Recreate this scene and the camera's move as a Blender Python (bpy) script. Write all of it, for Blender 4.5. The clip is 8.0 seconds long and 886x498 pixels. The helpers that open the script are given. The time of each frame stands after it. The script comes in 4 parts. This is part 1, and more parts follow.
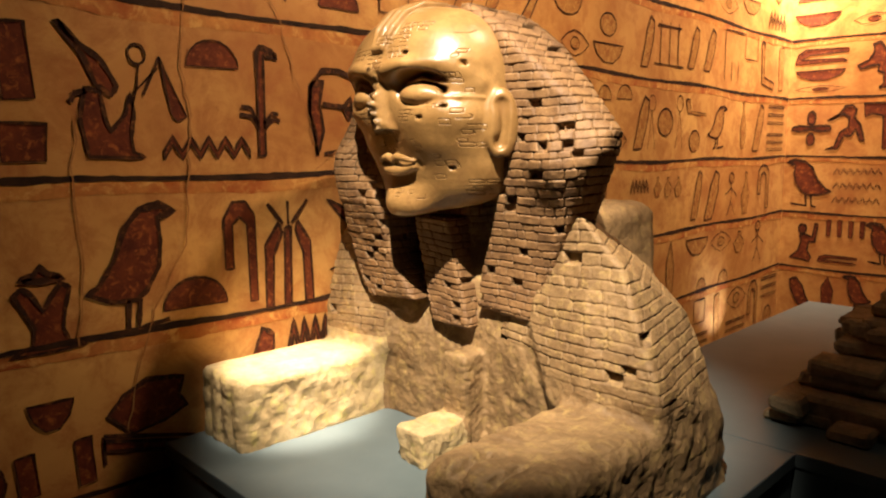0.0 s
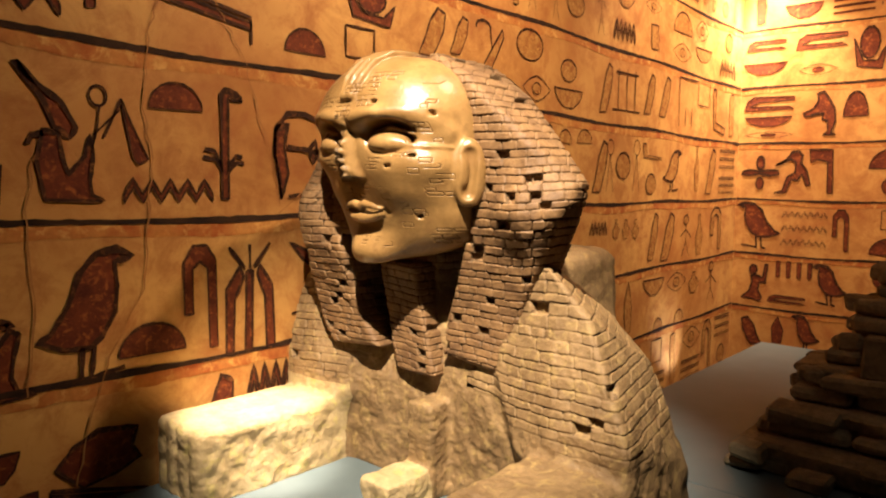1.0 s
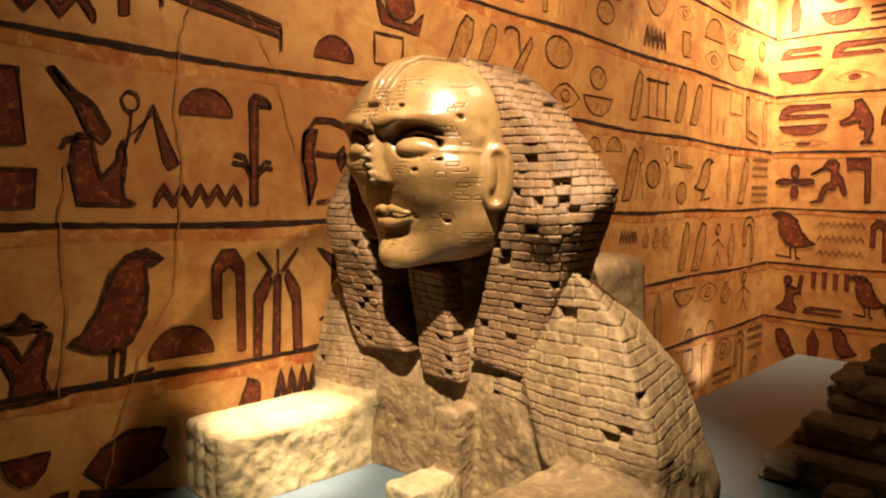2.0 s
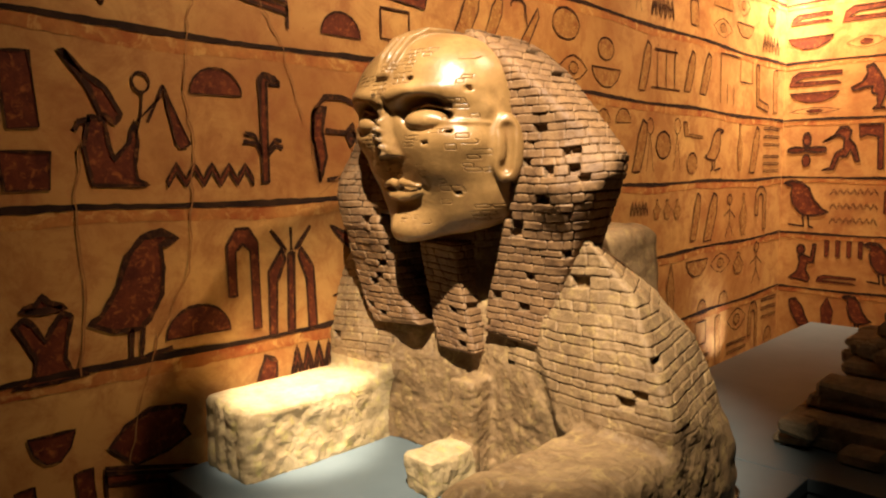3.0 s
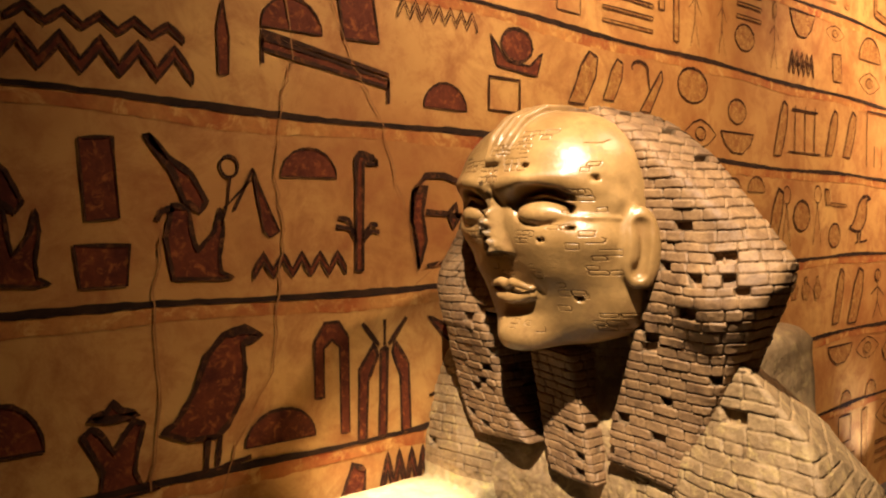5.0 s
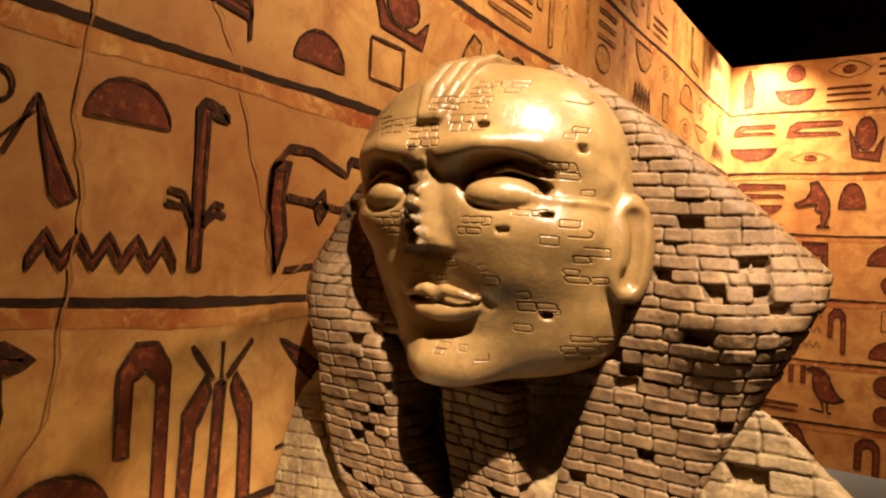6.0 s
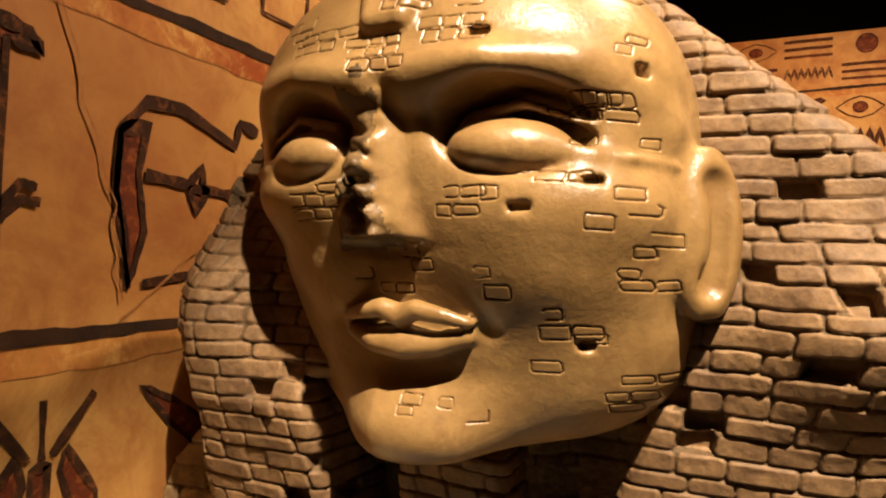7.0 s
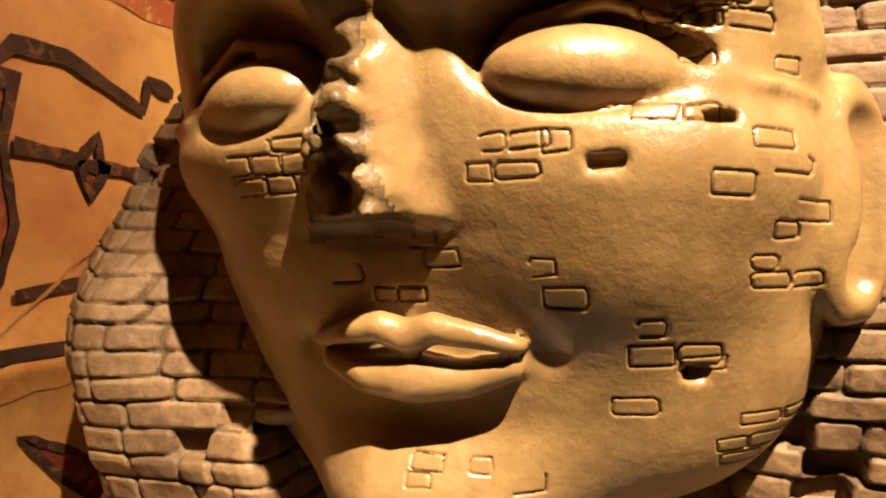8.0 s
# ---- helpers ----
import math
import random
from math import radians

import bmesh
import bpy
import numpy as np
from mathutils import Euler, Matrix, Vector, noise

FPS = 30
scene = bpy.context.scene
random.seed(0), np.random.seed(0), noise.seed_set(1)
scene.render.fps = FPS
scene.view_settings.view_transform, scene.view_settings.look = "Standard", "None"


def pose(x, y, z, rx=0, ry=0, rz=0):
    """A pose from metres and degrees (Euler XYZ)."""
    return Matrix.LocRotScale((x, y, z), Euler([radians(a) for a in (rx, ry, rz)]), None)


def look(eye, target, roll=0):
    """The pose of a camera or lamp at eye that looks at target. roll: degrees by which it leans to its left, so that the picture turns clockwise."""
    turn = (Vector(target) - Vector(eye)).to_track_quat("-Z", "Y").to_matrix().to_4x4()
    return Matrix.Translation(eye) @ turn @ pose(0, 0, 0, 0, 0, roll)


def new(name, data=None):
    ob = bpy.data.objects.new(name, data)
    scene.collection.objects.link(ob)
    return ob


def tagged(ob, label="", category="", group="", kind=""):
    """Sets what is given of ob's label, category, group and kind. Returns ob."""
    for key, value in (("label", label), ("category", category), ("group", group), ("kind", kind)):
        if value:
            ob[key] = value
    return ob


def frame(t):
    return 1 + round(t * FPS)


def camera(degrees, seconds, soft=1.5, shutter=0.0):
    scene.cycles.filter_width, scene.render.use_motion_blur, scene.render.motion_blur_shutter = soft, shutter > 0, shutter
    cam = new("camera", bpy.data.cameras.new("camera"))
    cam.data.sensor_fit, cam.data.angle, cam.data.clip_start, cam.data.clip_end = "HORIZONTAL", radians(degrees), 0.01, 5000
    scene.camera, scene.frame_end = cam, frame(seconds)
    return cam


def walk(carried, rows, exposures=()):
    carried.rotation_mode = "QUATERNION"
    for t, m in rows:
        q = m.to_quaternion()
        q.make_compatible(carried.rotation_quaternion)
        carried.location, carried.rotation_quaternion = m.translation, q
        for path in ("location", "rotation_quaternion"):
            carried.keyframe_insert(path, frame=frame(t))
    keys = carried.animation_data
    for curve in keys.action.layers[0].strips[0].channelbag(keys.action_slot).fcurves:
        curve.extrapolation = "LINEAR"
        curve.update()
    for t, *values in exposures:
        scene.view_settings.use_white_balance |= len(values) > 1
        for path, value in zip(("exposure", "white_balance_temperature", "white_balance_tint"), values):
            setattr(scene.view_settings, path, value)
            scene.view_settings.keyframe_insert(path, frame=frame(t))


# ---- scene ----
cam = camera(64.1, 8.0, soft=2.1)
PATH = [
    (0, (1.029, -0.784, 1.525), (-0.035, 0.253, 1.317), -0.4),
    (0.5, (1.011, -0.778, 1.546), (0.062, 0.371, 1.371), -0.2),
    (1, (1.008, -0.792, 1.556), (0.005, 0.315, 1.415), 0.5),
    (1.5, (1.005, -0.785, 1.548), (-0.040, 0.286, 1.434), 1.0),
    (3, (1.008, -0.794, 1.528), (-0.052, 0.255, 1.369), -0.9),
    (3.5, (1.023, -0.805, 1.508), (-0.077, 0.201, 1.346), -3.1),
    (4, (1.022, -0.814, 1.509), (-0.077, 0.192, 1.330), -1.6),
    (4.5, (1.000, -0.808, 1.525), (-0.103, 0.195, 1.364), 0.1),
    (5, (0.843, -0.677, 1.617), (-0.355, 0.223, 1.557), -0.2),
    (5.2, (0.731, -0.650, 1.603), (-0.413, 0.318, 1.538), 1.5),
    (6.3, (0.387, -0.531, 1.542), (-0.398, 0.746, 1.571), 2.4),
    (6.5, (0.360, -0.493, 1.559), (-0.406, 0.796, 1.559), 1.9),
    (7, (0.197, -0.327, 1.545), (-0.442, 1.030, 1.581), 1.5),
    (7.5, (0.067, -0.183, 1.553), (-0.441, 1.228, 1.556), 0.6),
    (8, (0.075, -0.182, 1.547), (-0.421, 1.233, 1.561), -0.4),
]
walk(cam, [(t, look(eye, target, roll)) for t, eye, target, roll in PATH], exposures=((0, 0.05), (0.5, 0.14), (1.5, 0.05), (3.5, -0.08), (5, -0.05), (6.5, 0.0), (7, -0.1), (7.5, 0.1), (8, 0.42)))

# ---- light ----
world = bpy.data.worlds.new("gallery_dark")
world.use_nodes = True
scene.world = world
world.node_tree.nodes["Background"].inputs[0].default_value = (0.9, 0.55, 0.3, 1)
world.node_tree.nodes["Background"].inputs[1].default_value = 0.012
scene.view_settings.exposure = 0.0


def spot(name, eye, target, watts, degrees, blend, radius, colour):
    data = bpy.data.lights.new(name, "SPOT")
    data.energy, data.spot_size, data.spot_blend = watts, radians(degrees), blend
    data.shadow_soft_size, data.color = radius, colour
    ob = new(name, data)
    ob.matrix_world = look(eye, target)
    return ob


WARM = (1.0, 0.735, 0.49)
spot("key_spot", (0.82, -0.8, 3.22), (0.13, 0.16, 1.4), 940, 29, 0.85, 0.02, (1.0, 0.845, 0.635))
spot("ruin_spot", (1.3, 0.5, 3.1), (0.85, 1.3, 1.05), 9, 40, 0.9, 0.03, (1.0, 0.78, 0.55))
spot("corner_downlight", (-0.35, 3.12, 2.7), (-0.42, 3.19, 1.0), 240, 40, 0.9, 0.02, (1.0, 0.86, 0.7))
spot("wall_base_lamp", (-0.2, 2.5, 0.6), (-0.43, 2.42, 0.8), 7, 62, 0.9, 0.02, (0.93, 0.95, 1.0))
spot("paw_spot", (0.1, -0.35, 2.9), (-0.28, 0.03, 1.06), 1000, 11.5, 0.8, 0.03, (1.0, 0.83, 0.63))
spot("wall_spot_corner", (-0.22, 2.98, 2.75), (-0.4, 3.15, 1.3), 190, 110, 0.9, 0.03, WARM)
spot("wall_spot_middle", (0.3, 2.25, 2.98), (-0.43, 2.25, 2.1), 150, 84, 1.0, 0.06, WARM)
spot("wall_spot_near", (0.7, 0.8, 3.1), (-0.43, 0.7, 2.1), 215, 86, 1.0, 0.06, WARM)
spot("end_wall_spot", (0.8, 2.1, 2.95), (0.2, 3.2, 1.35), 130, 100, 1.0, 0.06, WARM)


# ---- materials ----
def nodes_of(name):
    m = bpy.data.materials.new(name)
    m.use_nodes = True
    t = m.node_tree
    return m, t, t.nodes["Principled BSDF"]


def noise_node(t, scale, detail=4.0, rough=0.6, distort=0.0):
    c = t.nodes.new("ShaderNodeTexCoord")
    n = t.nodes.new("ShaderNodeTexNoise")
    n.inputs["Scale"].default_value = scale
    n.inputs["Detail"].default_value = detail
    n.inputs["Roughness"].default_value = rough
    n.inputs["Distortion"].default_value = distort
    t.links.new(c.outputs["Object"], n.inputs["Vector"])
    return n


def ramp(t, source, stops):
    r = t.nodes.new("ShaderNodeValToRGB")
    while len(r.color_ramp.elements) < len(stops):
        r.color_ramp.elements.new(0.5)
    for e, (p, c) in zip(r.color_ramp.elements, stops):
        e.position, e.color = p, (*c, 1)
    t.links.new(source, r.inputs[0])
    return r


def mixed(t, factor, a, b, blend="MIX"):
    x = t.nodes.new("ShaderNodeMix")
    x.data_type, x.blend_type = "RGBA", blend
    for socket, value in ((x.inputs[0], factor), (x.inputs[6], a), (x.inputs[7], b)):
        if isinstance(value, bpy.types.NodeSocket):
            t.links.new(value, socket)
        elif isinstance(value, tuple):
            socket.default_value = (*value, 1)
        else:
            socket.default_value = value
    return x.outputs[2]


def relief(t, bsdf, source, strength, distance):
    b = t.nodes.new("ShaderNodeBump")
    b.inputs["Strength"].default_value = strength
    b.inputs["Distance"].default_value = distance
    t.links.new(source, b.inputs["Height"])
    t.links.new(b.outputs[0], bsdf.inputs["Normal"])


def surface(name, dark, light, scale, rough, fine=90.0, bump=0.3, depth=0.002, spread=0.2, specular=0.5, stain=None):
    m, t, b = nodes_of(name)
    n1, n2 = noise_node(t, scale), noise_node(t, fine, 6.0, 0.65)
    col = ramp(t, n1.outputs[0], [(0.32, dark), (0.68, light)]).outputs[0]
    grain = ramp(t, n2.outputs[0], [(0.3, (1 - spread,) * 3), (0.7, (1.0, 1.0, 1.0))]).outputs[0]
    col = mixed(t, 1.0, col, grain, "MULTIPLY")
    if stain:
        n3 = noise_node(t, scale * 2.7, 7.0, 0.7, 0.6)
        col = mixed(t, ramp(t, n3.outputs[0], [(0.52, (0, 0, 0)), (0.66, (1, 1, 1))]).outputs[0], col, stain)
    t.links.new(col, b.inputs["Base Color"])
    b.inputs["Roughness"].default_value = rough
    b.inputs["Specular IOR Level"].default_value = specular
    relief(t, b, n2.outputs[0], bump, depth)
    return m


M_FACE = surface("ochre_glazed_plaster", (0.2, 0.108, 0.036), (0.315, 0.18, 0.066), 11.0, 0.34, 70, 0.45, 0.0022, 0.22, 0.45, (0.19, 0.1, 0.036))
M_BRICK = surface("moulded_brick", (0.13, 0.067, 0.03), (0.265, 0.147, 0.064), 30.0, 0.62, 220, 0.5, 0.0015, 0.35, 0.3)
M_MORTAR = surface("mortar_recess", (0.07, 0.038, 0.016), (0.14, 0.083, 0.038), 20.0, 0.75, 160, 0.6, 0.002, 0.3, 0.25)
M_STONE = surface("rough_cast_stone", (0.17, 0.1, 0.045), (0.31, 0.195, 0.092), 14.0, 0.62, 75, 0.8, 0.004, 0.35, 0.3, (0.3, 0.2, 0.08))
# worn stone with strong lamplight painted in as a paler tone
M_LIT_STONE = surface("lit_worn_stone", (0.34, 0.235, 0.11), (0.52, 0.39, 0.215), 16.0, 0.6, 60, 0.8, 0.004, 0.3, 0.3, (0.42, 0.33, 0.12))
M_GROOVE = surface("engraved_line", (0.05, 0.024, 0.009), (0.1, 0.05, 0.02), 60.0, 0.95, 200, 0.2, 0.001, 0.2, 0.0)
M_NOSE = surface("broken_glazed_stone", (0.06, 0.032, 0.013), (0.2, 0.115, 0.045), 40.0, 0.42, 60, 0.7, 0.004, 0.5, 0.3)
M_PLINTH = surface("grey_blue_paint", (0.078, 0.103, 0.112), (0.1, 0.127, 0.138), 5.0, 0.55, 300, 0.06, 0.0005, 0.06, 0.35)
M_FLOOR = surface("dark_carpet", (0.012, 0.011, 0.011), (0.022, 0.02, 0.019), 20.0, 0.95, 400, 0.5, 0.002, 0.4, 0.1)
M_BLACK = surface("black_paint", (0.006, 0.006, 0.006), (0.01, 0.009, 0.009), 4.0, 0.9, 100, 0.05, 0.001, 0.2, 0.1)
M_RUIN = surface("weathered_ruin_brick", (0.2, 0.15, 0.09), (0.36, 0.27, 0.16), 18.0, 0.8, 90, 0.8, 0.004, 0.4, 0.2)
M_RED = surface("faded_red_brown_paint", (0.085, 0.017, 0.009), (0.2, 0.045, 0.015), 20.0, 0.75, 120, 0.25, 0.001, 0.3, 0.15, (0.3, 0.085, 0.02))
M_FADED = surface("faded_ochre_paint", (0.3, 0.1, 0.025), (0.46, 0.22, 0.06), 26.0, 0.75, 120, 0.25, 0.001, 0.3, 0.15, (0.52, 0.28, 0.08))
M_INK = surface("charcoal_paint", (0.03, 0.013, 0.008), (0.075, 0.03, 0.015), 22.0, 0.8, 140, 0.2, 0.001, 0.3, 0.1, (0.17, 0.06, 0.02))
M_LINE = surface("black_ruled_line", (0.022, 0.012, 0.009), (0.06, 0.028, 0.015), 14.0, 0.8, 140, 0.2, 0.001, 0.3, 0.1)
M_BAND = surface("worn_red_band", (0.36, 0.085, 0.022), (0.56, 0.25, 0.065), 8.0, 0.75, 90, 0.2, 0.001, 0.25, 0.15, (0.62, 0.34, 0.1))
M_CRACK = surface("hairline_crack", (0.3, 0.12, 0.04), (0.42, 0.2, 0.07), 30.0, 0.8, 140, 0.2, 0.001, 0.2, 0.1)
M_METAL = surface("black_lamp_metal", (0.015, 0.015, 0.015), (0.03, 0.03, 0.03), 9.0, 0.4, 200, 0.1, 0.001, 0.1, 0.5)


def mural_plaster():
    m, t, b = nodes_of("ochre_mural_plaster")
    big, mid, fine = noise_node(t, 1.6, 5, 0.6, 0.3), noise_node(t, 11, 8, 0.7, 0.4), noise_node(t, 60, 6, 0.7)
    col = ramp(t, big.outputs[0], [(0.3, (0.36, 0.138, 0.032)), (0.7, (0.65, 0.36, 0.108))]).outputs[0]
    col = mixed(t, ramp(t, mid.outputs[0], [(0.44, (0, 0, 0)), (0.68, (0.85, 0.85, 0.85))]).outputs[0], col, (0.33, 0.112, 0.029))
    col = mixed(t, ramp(t, fine.outputs[0], [(0.64, (0, 0, 0)), (0.72, (0.7, 0.7, 0.7))]).outputs[0], col, (0.32, 0.13, 0.035))
    blot = noise_node(t, 4.2, 9, 0.72, 0.9)
    col = mixed(t, ramp(t, blot.outputs[0], [(0.5, (0, 0, 0)), (0.64, (0.6, 0.6, 0.6))]).outputs[0], col, (0.3, 0.1, 0.026))
    t.links.new(col, b.inputs["Base Color"])
    b.inputs["Roughness"].default_value = 0.7
    b.inputs["Specular IOR Level"].default_value = 0.25
    relief(t, b, mid.outputs[0], 0.25, 0.004)
    return m


M_MURAL = mural_plaster()


# ---- building helpers ----
def mesh_of(name, verts, faces, mats, index=None, smooth=None):
    me = bpy.data.meshes.new(name)
    me.from_pydata(verts, [], faces)
    for m in mats:
        me.materials.append(m)
    if index is not None:
        me.polygons.foreach_set("material_index", np.asarray(index, dtype=np.int32))
    if smooth is not None:
        me.polygons.foreach_set("use_smooth", np.asarray(smooth, dtype=bool))
    me.update()
    return me


def part(name, me, parent, label=""):
    ob = new(name, me)
    ob.parent = parent
    return tagged(ob, label)


def box_mesh(name, lo, hi, mat, bevel=0.0):
    bm = bmesh.new()
    bmesh.ops.create_cube(bm, size=1.0)
    for v in bm.verts:
        v.co = Vector([(lo[k] + hi[k]) / 2 + v.co[k] * (hi[k] - lo[k]) for k in range(3)])
    if bevel:
        bmesh.ops.bevel(bm, geom=bm.edges[:], offset=bevel, segments=2, affect="EDGES", profile=0.6)
    me = bpy.data.meshes.new(name)
    bm.to_mesh(me)
    bm.free()
    me.materials.append(mat)
    return me


def structure(name, lo, hi, mat, label, category, bevel=0.0):
    return tagged(new(name, box_mesh(name, lo, hi, mat, bevel)), label, category, kind="structure")


# ---- the room ----
WALL_X, END_Y, PLINTH_Z, WALL_TOP = -0.427, 3.2, 0.917, 2.62
floor = structure("floor", (-1.5, -3.5, -0.1), (4.5, 4.2, 0.0), M_FLOOR, "dark carpeted gallery floor in deep shade", "floor")
wall_west = structure("wall_west", (WALL_X - 0.12, -3.4, 0.0), (WALL_X, END_Y + 0.12, WALL_TOP), M_MURAL, "ochre plaster wall painted with rows of hieroglyphs", "wall")
wall_north = structure("wall_north", (WALL_X, END_Y, 0.0), (4.0, END_Y + 0.12, WALL_TOP), M_MURAL, "ochre painted end wall meeting the long mural", "wall")
structure("wall_east", (4.0, -3.4, 0.0), (4.12, END_Y + 0.12, 3.4), M_BLACK, "black painted gallery wall in the dark", "wall")
structure("wall_south", (WALL_X - 0.12, -3.52, 0.0), (4.12, -3.4, 3.4), M_BLACK, "black painted gallery wall in the dark", "wall")
structure("upper_wall_west", (WALL_X - 0.5, -3.4, WALL_TOP), (WALL_X - 0.38, END_Y + 0.5, 3.4), M_BLACK, "black void above the mural wall", "wall")
structure("upper_wall_north", (WALL_X - 0.38, END_Y + 0.38, WALL_TOP), (4.0, END_Y + 0.5, 3.4), M_BLACK, "black void above the end wall", "wall")
structure("ceiling", (WALL_X - 0.5, -3.52, 3.4), (4.12, END_Y + 0.5, 3.5), M_BLACK, "black painted ceiling without visible detail", "ceiling")

plinth = tagged(new("display_plinth"), "grey-blue painted display plinth under the sphinx", "plinth")
part("top", box_mesh("plinth_top", (-0.405, -0.212, PLINTH_Z - 0.03), (0.556, 0.66, PLINTH_Z), M_PLINTH, 0.003), plinth)
part("side_panel", box_mesh("plinth_side", (-0.4, -0.207, 0.0), (0.551, 0.66, PLINTH_Z - 0.03), M_PLINTH, 0.003), plinth)
plinth2 = tagged(new("display_plinth"), "long grey-blue plinth carrying the ruined brick model", "plinth")
part("top", box_mesh("plinth_top", (0.062, 0.663, PLINTH_Z - 0.03), (1.7, 2.2, PLINTH_Z), M_PLINTH, 0.003), plinth2)
part("side_panel", box_mesh("plinth_side", (0.067, 0.668, 0.0), (1.695, 2.195, PLINTH_Z - 0.03), M_PLINTH, 0.003), plinth2)


# ---- the sphinx: a field of distances, drawn as one mesh ----
rng = np.random.default_rng(7)
LATTICE = rng.random((32, 32, 32)).astype(np.float32)


def vnoise(x, y, z, scale):
    """Smooth lattice noise, -1 to 1."""
    c = [np.asarray(a, dtype=np.float32) * scale + 500.0 for a in (x, y, z)]
    i = [np.floor(a).astype(np.int32) for a in c]
    f = [a - b for a, b in zip(c, i)]
    f = [a * a * (3 - 2 * a) for a in f]
    i = [a % 32 for a in i]
    j = [(a + 1) % 32 for a in i]
    total = 0.0
    for a, wa in ((i[0], 1 - f[0]), (j[0], f[0])):
        for b, wb in ((i[1], 1 - f[1]), (j[1], f[1])):
            for c2, wc in ((i[2], 1 - f[2]), (j[2], f[2])):
                total = total + LATTICE[a, b, c2] * wa * wb * wc
    return total * 2 - 1


def smin(a, b, k):
    h = np.clip(0.5 + 0.5 * (b - a) / k, 0, 1)
    return b + (a - b) * h - k * h * (1 - h)


def smax(a, b, k):
    return -smin(-a, -b, k)


def ellipsoid(x, y, z, c, r, turn=0.0):
    """turn: degrees about z."""
    ct, st = math.cos(radians(turn)), math.sin(radians(turn))
    dx, dy, dz = x - c[0], y - c[1], z - c[2]
    u, v = dx * ct + dy * st, -dx * st + dy * ct
    k = np.sqrt((u / r[0]) ** 2 + (v / r[1]) ** 2 + (dz / r[2]) ** 2)
    return (k - 1) * min(r)


def capsule(x, y, z, a, b, ra, rb):
    a, b = np.array(a), np.array(b)
    d = b - a
    h = np.clip(((x - a[0]) * d[0] + (y - a[1]) * d[1] + (z - a[2]) * d[2]) / (d @ d), 0, 1)
    return np.sqrt((x - a[0] - h * d[0]) ** 2 + (y - a[1] - h * d[1]) ** 2 + (z - a[2] - h * d[2]) ** 2) - (ra + (rb - ra) * h)


def chain(x, y, z, points, ra, rb):
    n = len(points) - 1
    out = None
    for k in range(n):
        d = capsule(x, y, z, points[k], points[k + 1], ra + (rb - ra) * k / n, ra + (rb - ra) * (k + 1) / n)
        out = d if out is None else np.minimum(out, d)
    return out


def rbox(x, y, z, lo, hi, r):
    q = [np.abs(a - (l + h) / 2) - (h - l) / 2 + r for a, l, h in zip((x, y, z), lo, hi)]
    return np.sqrt(sum(np.maximum(a, 0) ** 2 for a in q)) + np.minimum(np.maximum(np.maximum(q[0], q[1]), q[2]), 0) - r


def polygon2(x, z, pts):
    """Signed distance to a polygon in the plane."""
    d = np.full(np.shape(x), 1e9)
    s = np.ones(np.shape(x))
    n = len(pts)
    for i in range(n):
        (ax, az), (bx, bz) = pts[i], pts[i - 1]
        ex, ez = bx - ax, bz - az
        wx, wz = x - ax, z - az
        h = np.clip((wx * ex + wz * ez) / (ex * ex + ez * ez), 0, 1)
        d = np.minimum(d, (wx - ex * h) ** 2 + (wz - ez * h) ** 2)
        c1, c2, c3 = z >= az, z < bz, ex * wz > ez * wx
        s = np.where((c1 & c2 & c3) | (~c1 & ~c2 & ~c3), -s, s)
    return s * np.sqrt(d)


def step(v):
    v = np.clip(v, 0, 1)
    return v * v * (3 - 2 * v)


def skull(x, y, z):
    w = 1 - 0.08 * step((1.5 - z) / 0.12)
    deep = 0.155 - 0.036 * step((1.62 - z) / 0.12)
    q = (np.abs(x) / (0.192 * w)) ** 2.4 + (np.abs(y - 0.2) / deep) ** 2.4 + np.where(z > 1.6, (np.abs(z - 1.6) / 0.192) ** 2.7, (np.abs(z - 1.6) / 0.206) ** 5)
    return (q ** (1 / 2.45) - 1) * 0.16


HOLES = [(0.126, 0.099, 1.492, 0.0060, 0.00350), (0.066, 0.061, 1.694, 0.0070, 0.00350), (0.0, 0.061, 1.71, 0.0100, 0.00300), (0.16, 0.109, 1.673, 0.0045, 0.00500), (0.093, 0.047, 1.5815, 0.0080, 0.00275), (0.002, 0.068, 1.7255, 0.0110, 0.00275), (0.136, 0.07, 1.6, 0.0065, 0.00275)]


